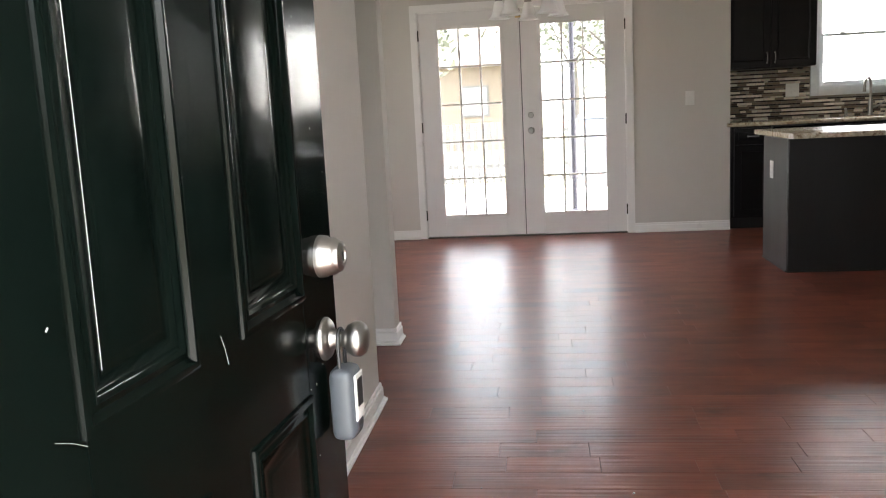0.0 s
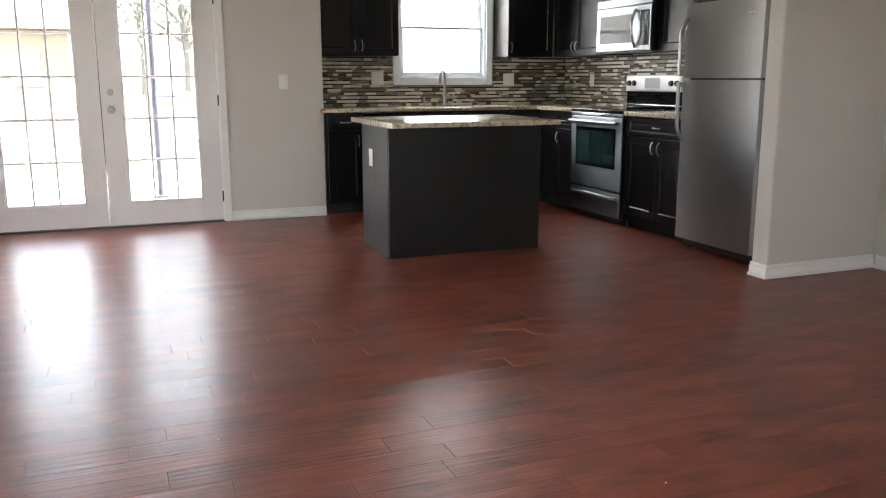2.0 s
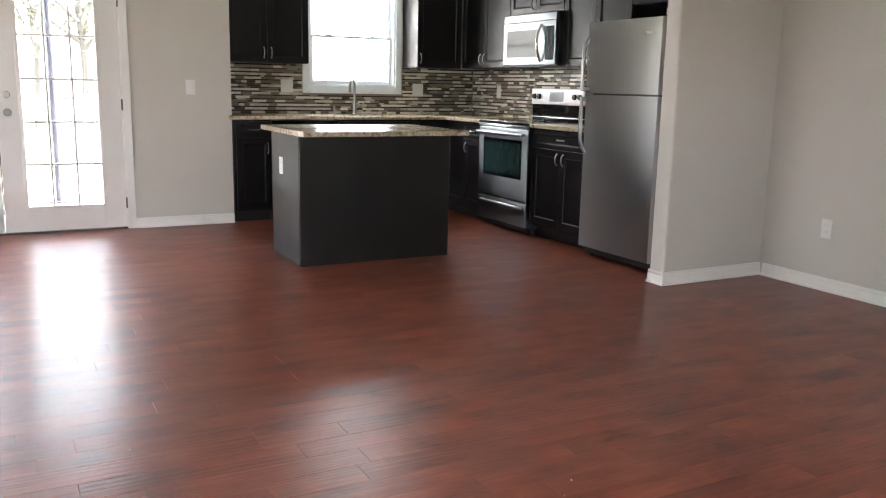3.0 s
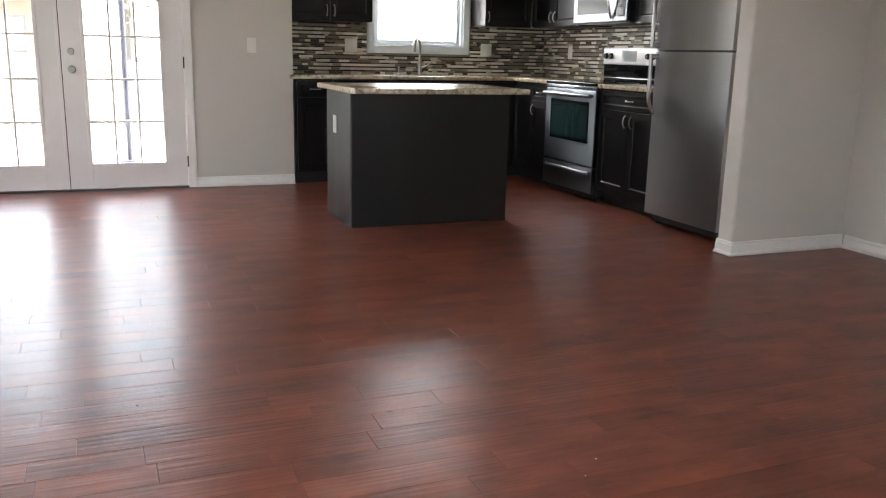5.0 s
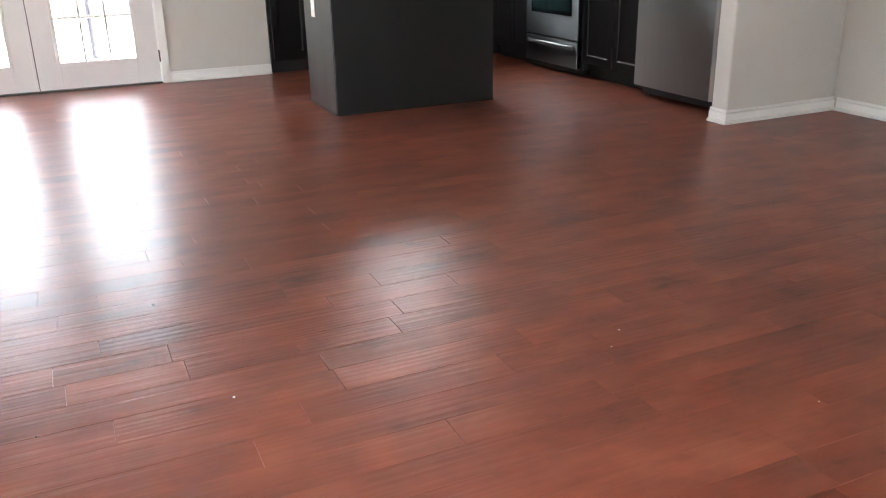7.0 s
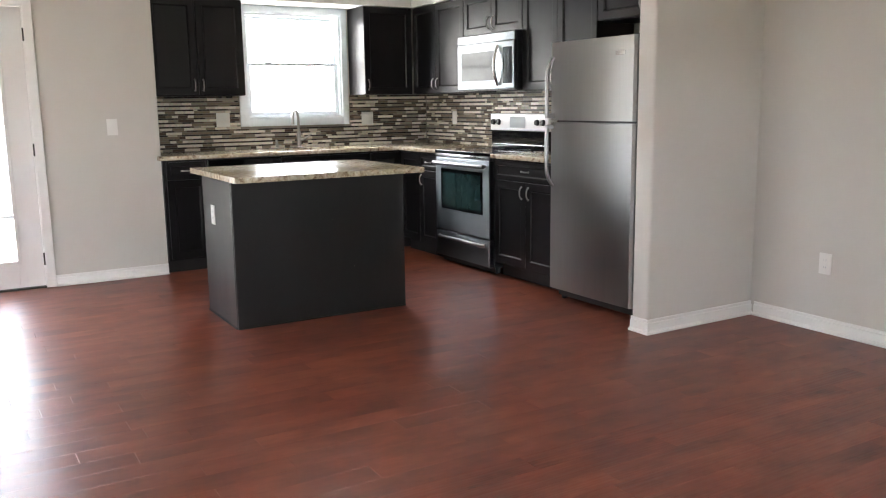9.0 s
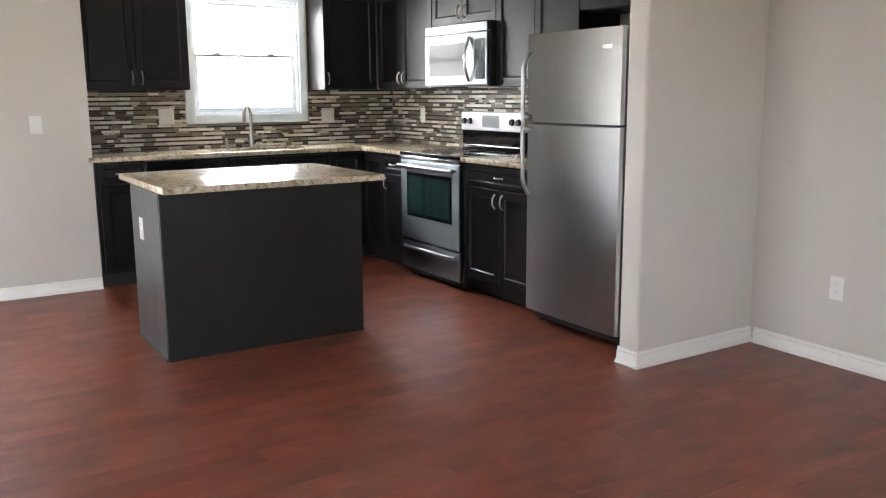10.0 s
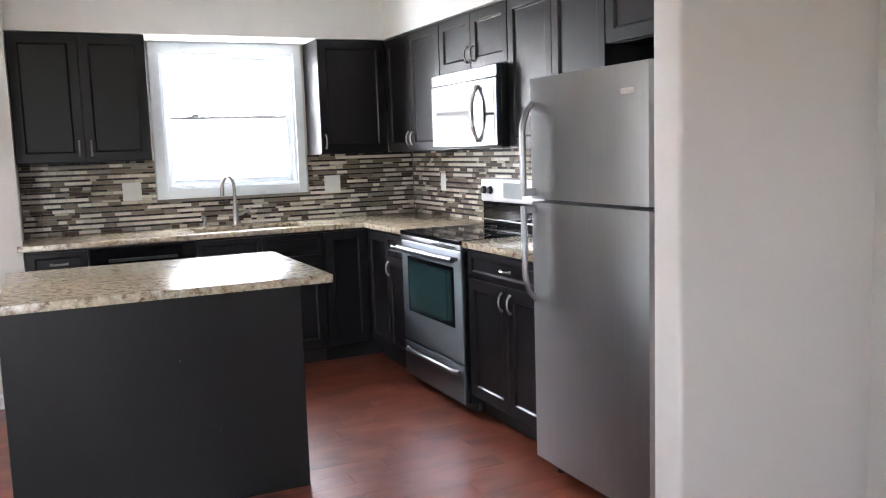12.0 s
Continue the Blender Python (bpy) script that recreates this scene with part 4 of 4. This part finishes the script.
# ---- front door ----
def front_door():
    fr = thing("door_2", pose(0.12, FRONT, 0), "white painted front door frame", "door", kind="structure")
    bm = bmesh.new()
    box(bm, DOOR_X0 - 0.02, DOOR_X0, FRONT - 0.15, FRONT, 0, 2.06)
    box(bm, DOOR_X1, DOOR_X1 + 0.02, FRONT - 0.15, FRONT, 0, 2.06)
    box(bm, DOOR_X0, DOOR_X1, FRONT - 0.15, FRONT, 2.04, 2.06)
    part("jamb", bm, TRIM, fr)
    bx("threshold", DOOR_X0, DOOR_X1, FRONT - 0.15, FRONT - 0.002, -0.02, 0.004, DARKM, fr)

    m = pose(-0.2438, 1.0264, 0.012, 0, 0, 85.5)
    d = thing("front_door", m, "black gloss six-panel entry door standing open, scuffed", "door")
    W, H, T = 0.803, 2.02, 0.044
    xs = ((0.119, 0.320), (0.447, 0.656))
    zs = ((0.20, 0.700), (0.860, 1.46), (1.58, 1.88))
    bm = bmesh.new()
    box(bm, 0, xs[0][0], 0, T, 0, H, 0.002, 1)
    box(bm, xs[0][1], xs[1][0], 0, T, 0, H)
    box(bm, xs[1][1], W, 0, T, 0, H, 0.002, 1)
    edges = [0] + [z for p in zs for z in p] + [H]
    for a, b in xs:
        for k in range(0, len(edges), 2):
            box(bm, a, b, 0, T, edges[k], edges[k + 1])
    part("leaf", bm, BLACK, d, "", False, True)
    for a, b in xs:
        for c, e in zs:
            bm = bmesh.new()
            # moulding of two beads and a cove, then the raised field
            for side in (1, -1):
                rings = []
                for inset, depth in ((-0.004, 0.0), (-0.003, -0.004), (0.001, -0.006), (0.006, -0.005), (0.009, -0.001), (0.013, 0.002), (0.018, 0.001), (0.021, -0.001), (0.025, 0.001), (0.028, 0.003), (0.031, 0.0055), (0.050, 0.0065), (0.056, 0.0045), (0.060, 0.004)):
                    yy = depth if side == 1 else T - depth
                    rings.append([bm.verts.new((u, yy, z)) for u, z in ((a - 0.002 + inset, c - 0.002 + inset), (b + 0.002 - inset, c - 0.002 + inset), (b + 0.002 - inset, e + 0.002 - inset), (a - 0.002 + inset, e + 0.002 - inset))])
                for p, q in zip(rings, rings[1:]):
                    for k in range(4):
                        bm.faces.new((p[k], p[(k + 1) % 4], q[(k + 1) % 4], q[k]))
                bm.faces.new(rings[-1])
            part("panel", bm, BLACK, d, "", True, True)
    # hardware
    bm = bmesh.new()
    lathe(bm, (0.746, 0, 0.906), (0, -1, 0), ((0, 0.034), (0.004, 0.034), (0.012, 0.033), (0.014, 0.031), (0.026, 0.0295), (0.028, 0.0275), (0.036, 0.024), (0.038, 0.018), (0.0395, 0.0165), (0.0395, 0.012), (0.037, 0.011), (0.037, 0)), 36)
    bolt = part("deadbolt", bm, NICKEL, d, "round satin nickel deadbolt", True, True)
    bx("keyhole", 0.7445, 0.7475, -0.0385, -0.037, 0.899, 0.913, PLASTB, bolt, "", 0, False, True)
    bm = bmesh.new()
    lathe(bm, (0.741, 0, 0.772), (0, -1, 0), ((0, 0.035), (0.003, 0.035), (0.008, 0.031), (0.012, 0.018), (0.03, 0.0125), (0.034, 0.014), (0.040, 0.023), (0.050, 0.0285), (0.060, 0.0285), (0.068, 0.023), (0.072, 0.012), (0.0725, 0)), 36)
    part("knob", bm, NICKEL, d, "round satin nickel door knob", True, True)
    bm = bmesh.new()
    lathe(bm, (0.741, T, 0.772), (0, 1, 0), ((0, 0.035), (0.008, 0.031), (0.012, 0.018), (0.03, 0.0125), (0.040, 0.023), (0.055, 0.0285), (0.068, 0.023), (0.072, 0)), 24)
    part("knob", bm, NICKEL, d, "", True, True)
    # scuffs and a long scratch
    bm = bmesh.new()
    for a, b, w in (((0.160, 0.904), (0.163, 1.27), 0.0005), ((0.386, 0.874), (0.400, 0.835), 0.0003), ((0.077, 0.867), (0.119, 0.847), 0.0003), ((0.083, 0.961), (0.086, 0.964), 0.0009)):
        va = Vector((a[0], -0.0006, a[1]))
        vb = Vector((b[0], -0.0006, b[1]))
        off = 0.0056 if 0.13 < a[0] < 0.3 else -0.0002
        va.y = vb.y = off
        tube(bm, (va, (va + vb) / 2 + Vector((0.001, 0, 0.001)), vb), w, 5)
    rng = random.Random(5)
    for _ in range(14):
        x, z = rng.uniform(0.66, 0.79), rng.uniform(0.55, 1.3)
        s = rng.uniform(0.0006, 0.0018)
        box(bm, x, x + s, -0.0005, 0.0005, z, z + s * rng.uniform(0.6, 2.5))
    part("scuff", bm, WEAR, d, "pale scratches and chips in the paint", False, True)
    for z in (0.25, 1.0, 1.75):
        bm = bmesh.new()
        tube(bm, ((-0.006, 0.002, z - 0.045), (-0.006, 0.002, z + 0.045)), 0.006, 8)
        part("hinge", bm, DARKM, d, "", True, True)

    lb = thing("lockbox", m, "grey rubber-coated key lockbox hanging from the knob", "lockbox")
    bm = bmesh.new()
    box(bm, 0.710, 0.772, -0.050, -0.008, 0.608, 0.728, 0.0185, 5)
    body = part("body", bm, PLASTG, lb, "", True, True)
    bm = bmesh.new()
    pts = [(0.726, -0.026, 0.722)] + [(0.741 - 0.0155 * math.cos(math.pi * k / 8), -0.026, 0.772 + 0.0165 * math.sin(math.pi * k / 8)) for k in range(9)] + [(0.756, -0.026, 0.722)]
    tube(bm, pts, 0.0032, 8)
    part("shackle", bm, PLASTB, lb, "black coated shackle", True, True)
    bm = bmesh.new()
    box(bm, 0.721, 0.761, -0.0525, -0.0495, 0.640, 0.716, 0.006, 3)
    face = part("face_plate", bm, PLASTW, body, "white face plate", True, True)
    bx("window", 0.728, 0.754, -0.0532, -0.0526, 0.662, 0.708, PLASTB, body, "dark window", 0, False, True)
    bx("printing", 0.730, 0.753, -0.0503, -0.0497, 0.628, 0.633, PLASTB, body, "dark line of print", 0, False, True)


front_door()

# ---- outdoors ----
bm = bmesh.new()
box(bm, -400, 400, -400, 400, -0.6, -0.30)
tagged(part("ground", bm, GRASS), "flat mown lawn around the house", "ground", "", "structure")
bm = bmesh.new()
box(bm, -6, 6, FW + 0.152, 13.0, -0.299, -0.06)
tagged(part("patio", bm, CONC), "pale concrete patio behind the house", "patio", "", "structure")
bm = bmesh.new()
box(bm, -2.5, 3.5, -3.0, FRONT - 0.155, -0.299, -0.02)
tagged(part("porch", bm, CONC), "pale concrete porch at the front door", "porch", "", "structure")


def tree(x, y, h, r, seed, leaves, label):
    """A tapered trunk with limbs and a loose crown of small leaves."""
    rng = random.Random(seed)
    t = thing("tree", pose(x, y, -0.3), label, "tree")
    bm = bmesh.new()
    tube(bm, [(x, y, -0.32), (x + 0.05, y, h * 0.25), (x - 0.06, y + 0.05, h * 0.5), (x, y, h * 0.8)], (0.16, 0.12, 0.09, 0.03), 8)
    tips = []
    for k in range(11):
        a, z0 = rng.uniform(0, 6.28), h * rng.uniform(0.28, 0.6)
        d = r * rng.uniform(0.5, 0.95)
        tip = Vector((x + math.cos(a) * d, y + math.sin(a) * d, z0 + rng.uniform(0.15, 0.4) * h))
        tube(bm, [(x, y, z0), (Vector((x, y, z0)) + tip) / 2 + Vector((0, 0, 0.12)), tip], (0.05, 0.03, 0.012), 6)
        tips.append(tip)
    part("trunk", bm, BARK, t, "", True)
    verts, faces = [], []
    for _ in range(leaves):
        c = rng.choice(tips) + Vector((rng.gauss(0, r * 0.27), rng.gauss(0, r * 0.27), rng.gauss(0, h * 0.09)))
        s = rng.uniform(0.07, 0.16)
        u = Vector((rng.gauss(0, 1), rng.gauss(0, 1), rng.gauss(0, 0.6))).normalized()
        w = u.orthogonal().normalized()
        i = len(verts)
        verts += [c - u * s, c + w * s * 0.45, c + u * s, c - w * s * 0.45]
        faces.append((i, i + 1, i + 2, i + 3))
    me = bpy.data.meshes.new("crown")
    me.from_pydata([tuple(v) for v in verts], [], faces)
    me.materials.append(LEAF)
    ob = new("crown", me)
    ob.parent = t
    ob.matrix_parent_inverse = WORLD[t.name].inverted()


tree(-3.6, 19.0, 4.6, 1.7, 3, 6000, "leafy green garden tree beyond the picket fence")
tree(2.1, 24.0, 6.0, 2.3, 4, 3500, "tall leafy green tree behind the yard")
tree(1.2, 28.0, 6.6, 2.6, 8, 4000, "broad leafy green tree at the back of the yard")


def neighbour_house():
    hx0, hx1, hy = -9.0, -0.9, 31.0
    h = thing("house", pose((hx0 + hx1) / 2, hy + 3, -0.3), "tan sided neighbour house with brown shingle roof", "house")
    bm = bmesh.new()
    for k in range(15):
        box(bm, hx0, hx1, hy - 0.012 * (k % 2), hy + 6, -0.3 + 0.2 * k, -0.3 + 0.2 * (k + 1))
    part("wall", bm, SIDING, h)
    bm = bmesh.new()
    a = [bm.verts.new(p) for p in ((hx0 - 0.4, hy - 0.5, 2.7), (hx1 + 0.4, hy - 0.5, 2.7), (hx1 + 0.4, hy + 3, 4.3), (hx0 - 0.4, hy + 3, 4.3), (hx0 - 0.4, hy + 6.5, 2.7), (hx1 + 0.4, hy + 6.5, 2.7))]
    for q in ((0, 1, 2, 3), (3, 2, 5, 4), (0, 3, 4), (1, 5, 2), (0, 4, 5, 1)):
        bm.faces.new([a[i] for i in q])
    part("roof", bm, ROOF, h)
    for x in (-2.2, -4.6, -7.0):
        w = bx("window", x - 0.5, x + 0.5, hy - 0.05, hy - 0.013, 0.9, 2.0, FENCE, h, "", 0.01)
        bx("pane", x - 0.42, x + 0.42, hy - 0.056, hy - 0.0505, 0.98, 1.92, SCREEN, w)


neighbour_house()


def fence():
    f = thing("picket_fence", pose(0, 17.0, -0.3), "wooden picket fence across the yard, colour darkened against glare", "fence")
    for x in range(-6, 7, 2):
        bx("post", x - 0.05, x + 0.05, 17.03, 17.13, -0.3, 1.0, FENCE, f, "", 0.008)
    for z in (0.0, 0.65):
        bx("rail", -6, 6, 17.0, 17.03, z, z + 0.08, FENCE, f)
    bm = bmesh.new()
    box(bm, -0.035, 0.035, -0.02, 0.0, -0.28, 0.88, 0.01, 1)
    first = part("picket", bm, FENCE, f)
    for k in range(-44, 45):
        ob = first.copy() if k > -44 else first
        if k > -44:
            scene.collection.objects.link(ob)
        ob.location = (k * 0.135, 17.0, 0)


fence()
bm = bmesh.new()
tube(bm, ((0.515, 10.2, -0.06), (0.515, 10.2, 2.7)), 0.028, 12)
lathe(bm, (0.515, 10.2, -0.06), (0, 0, 1), ((0, 0.09), (0.02, 0.09), (0.03, 0.035), (0.03, 0)))
tagged(part("patio_pole", bm, mat("weathered steel", (0.03, 0.03, 0.042), 0.5, 0.3), None, "", True), "slim dark metal pole standing on the patio", "pole")


def bin_blue():
    b = thing("storage_bin", pose(1.15, 15.2, -0.3), "faded blue plastic storage bin in the yard", "bin")
    bx("body", 0.80, 1.3, 14.9, 15.4, -0.3, 0.9, BLUEP, b, "", 0.04)
    bx("lid", 0.78, 1.32, 14.88, 15.42, 0.9, 0.97, BLUEP, b, "", 0.02)


bin_blue()


# ---- crumbs on the floor ----
def crumb(x, y, size, material, label, seed):
    rng = random.Random(seed)
    bm = bmesh.new()
    bmesh.ops.create_icosphere(bm, subdivisions=1, radius=size)
    for v in bm.verts:
        v.co *= rng.uniform(0.7, 1.2)
        v.co.z = max(v.co.z * 0.6, -size * 0.4)
    bmesh.ops.translate(bm, verts=bm.verts, vec=(x, y, size * 0.4))
    tagged(part("crumb", bm, material), label, "debris", "crumbs on the floor")


for k, (x, y, size) in enumerate(((0.406, 2.854, 0.0042), (1.484, 2.733, 0.003), (1.681, 2.195, 0.0022), (0.292, 3.54, 0.0032), (1.404, 2.657, 0.002))):
    crumb(x, y, size, PLASTW, "small white plaster crumb lying on the wood floor", k)
crumb(-0.045, 2.882, 0.0036, PLASTB, "small dark crumb lying on the wood floor", 9)


# ---- mosaic backsplash ----
def backsplash():
    bm = bmesh.new()
    box(bm, 1.767, 2.573, KW - 0.005, KW - 0.0005, 0.916, 1.3715)
    box(bm, 3.607, RW - 0.0005, KW - 0.005, KW - 0.0005, 0.916, 1.3715)
    box(bm, 2.573, 3.607, KW - 0.005, KW - 0.0005, 0.916, 1.1085)
    box(bm, RW - 0.005, RW - 0.0005, 5.70, KW - 0.005, 0.916, 1.3715)
    splash = setting(part("backsplash", bm, GROUT), "mosaic strip backsplash in cream, taupe, grey and brown", "backsplash")
    rng = random.Random(11)
    thick, thin, wide, short = 0.0215, 0.0132, (0.05, 0.08, 0.10, 0.13), (0.035, 0.055, 0.08, 0.10)

    def strip(bm, axis, u0, u1, z0, z1, d):
        g, c, t = 0.0008, 0.0012, d
        u0, u1, z0, z1 = u0 + g, u1 - g, z0 + g, z1 - g
        pts = []
        for e, off in ((0, 0.0), (c, 1.0)):
            for a, b in ((u0 + e, z0 + e), (u1 - e, z0 + e), (u1 - e, z1 - e), (u0 + e, z1 - e)):
                w = -(0.0 if not off else t)
                pts.append(bm.verts.new((a, w, b) if axis == "y" else (w, a, b)))
        for k in range(4):
            bm.faces.new((pts[k], pts[(k + 1) % 4], pts[4 + (k + 1) % 4], pts[4 + k]))
        bm.faces.new(pts[4:])

    rows, z = [], 0.917
    while z < 1.3715 - thick:
        rows.append((z, thick if len(rows) % 2 == 0 else thin))
        z += rows[-1][1]
    rows.append((z, 1.3712 - z))
    shared = {}
    joined = {True: bmesh.new(), False: bmesh.new()}
    made = 0
    for axis, a, b, face in (("x", 5.702, KW - 0.012, RW - 0.0048), ("y", 1.769, RW - 0.012, KW - 0.0048)):
        for j, (z, pitch) in enumerate(rows):
            big = j % 2 == 0
            u = a - rng.uniform(0, 0.08)
            while u < b:
                n = rng.choice(wide if big else short)
                u0, u1 = max(u, a), min(u + n, b)
                u += n
                if u1 - u0 < 0.012:
                    continue
                if axis == "y" and z + pitch > 1.1085 and u1 > 2.573 and u0 < 3.607:
                    if u0 < 2.55:
                        u1 = 2.573
                    elif u1 > 3.63:
                        u0 = 3.607
                    else:
                        continue
                full = abs(u1 - u0 - n) < 1e-6
                depth = rng.choice((0.0035, 0.0045, 0.0045, 0.0055))
                if axis == "x" and full and made < 300:
                    key = (n, depth, pitch)
                    if key not in shared:
                        m = bmesh.new()
                        strip(m, "x", 0, n, 0, pitch, depth)
                        bmesh.ops.recalc_face_normals(m, faces=m.faces)
                        me = bpy.data.meshes.new("tile")
                        m.to_mesh(me)
                        m.free()
                        me.materials.append(TILE if big else TILE_THIN)
                        shared[key] = me
                    ob = new("tile", shared[key])
                    ob.parent = splash
                    ob.location = (face, u0, z)
                    made += 1
                else:
                    heap = joined[big]
                    s = len(heap.verts)
                    strip(heap, axis, u0, u1, z, z + pitch, depth)
                    heap.verts.ensure_lookup_table()
                    shift = Vector((0, face, 0)) if axis == "y" else Vector((face, 0, 0))
                    for k in range(s, len(heap.verts)):
                        heap.verts[k].co += shift
    for big, heap in joined.items():
        tagged(part("tiles", heap, TILE if big else TILE_THIN, splash), kind="stuff")


backsplash()


# ---- floor boards ----
def floor_boards():
    rng = random.Random(21)
    width, lens = 0.118, (0.3, 0.42, 0.55, 0.68, 0.8, 0.95, 1.1, 1.22)
    shared = {}

    def board(bm, x0, x1, y0, y1):
        g, h, c = 0.0005, 0.0003, 0.0001
        x0, x1, y0, y1 = x0 + g, x1 - g, y0 + h, y1 - h
        lo = [bm.verts.new(p) for p in ((x0, y0, -0.006), (x1, y0, -0.006), (x1, y1, -0.006), (x0, y1, -0.006))]
        mid = [bm.verts.new((v.co.x, v.co.y, -c)) for v in lo]
        hi = [bm.verts.new(p) for p in ((x0 + c, y0 + c, 0), (x1 - c, y0 + c, 0), (x1 - c, y1 - c, 0), (x0 + c, y1 - c, 0))]
        for p, q in ((lo, mid), (mid, hi)):
            for k in range(4):
                bm.faces.new((p[k], p[(k + 1) % 4], q[(k + 1) % 4], q[k]))
        bm.faces.new(hi)

    joined, made = {True: bmesh.new(), False: bmesh.new()}, 0
    y = 0.994
    while y < KW - 0.02:
        a = LW + 0.002 if y < 2.4 else -2.298 if y + width < FW + 0.14 else 1.768
        x, y1 = a - rng.uniform(0, 0.9), min(y + width, KW - 0.02)
        deep = y < 3.6
        end = (LIVING if y1 < 4.66 else RW) - 0.002
        while x < end:
            n = rng.choice(lens)
            x0, x1 = max(x, a), min(x + n, end)
            x += n
            if x1 - x0 < 0.03:
                continue
            if 2.1 < y < 5.6 and x1 > -0.6 and x1 - x0 > n - 1e-6 and made < 300:
                if (n, deep) not in shared:
                    m = bmesh.new()
                    board(m, 0, n, 0, width)
                    bmesh.ops.recalc_face_normals(m, faces=m.faces)
                    me = bpy.data.meshes.new("plank")
                    m.to_mesh(me)
                    m.free()
                    me.materials.append(FLOOR_WORN if deep else FLOOR)
                    shared[n, deep] = me
                ob = new("plank", shared[n, deep])
                ob.parent = floor
                ob.location = (x0, y, 0)
                made += 1
            else:
                board(joined[deep], x0, x1, y, y1)
        y += width
    for deep, heap in joined.items():
        tagged(part("planks", heap, FLOOR_WORN if deep else FLOOR, floor), kind="stuff")


floor_boards()
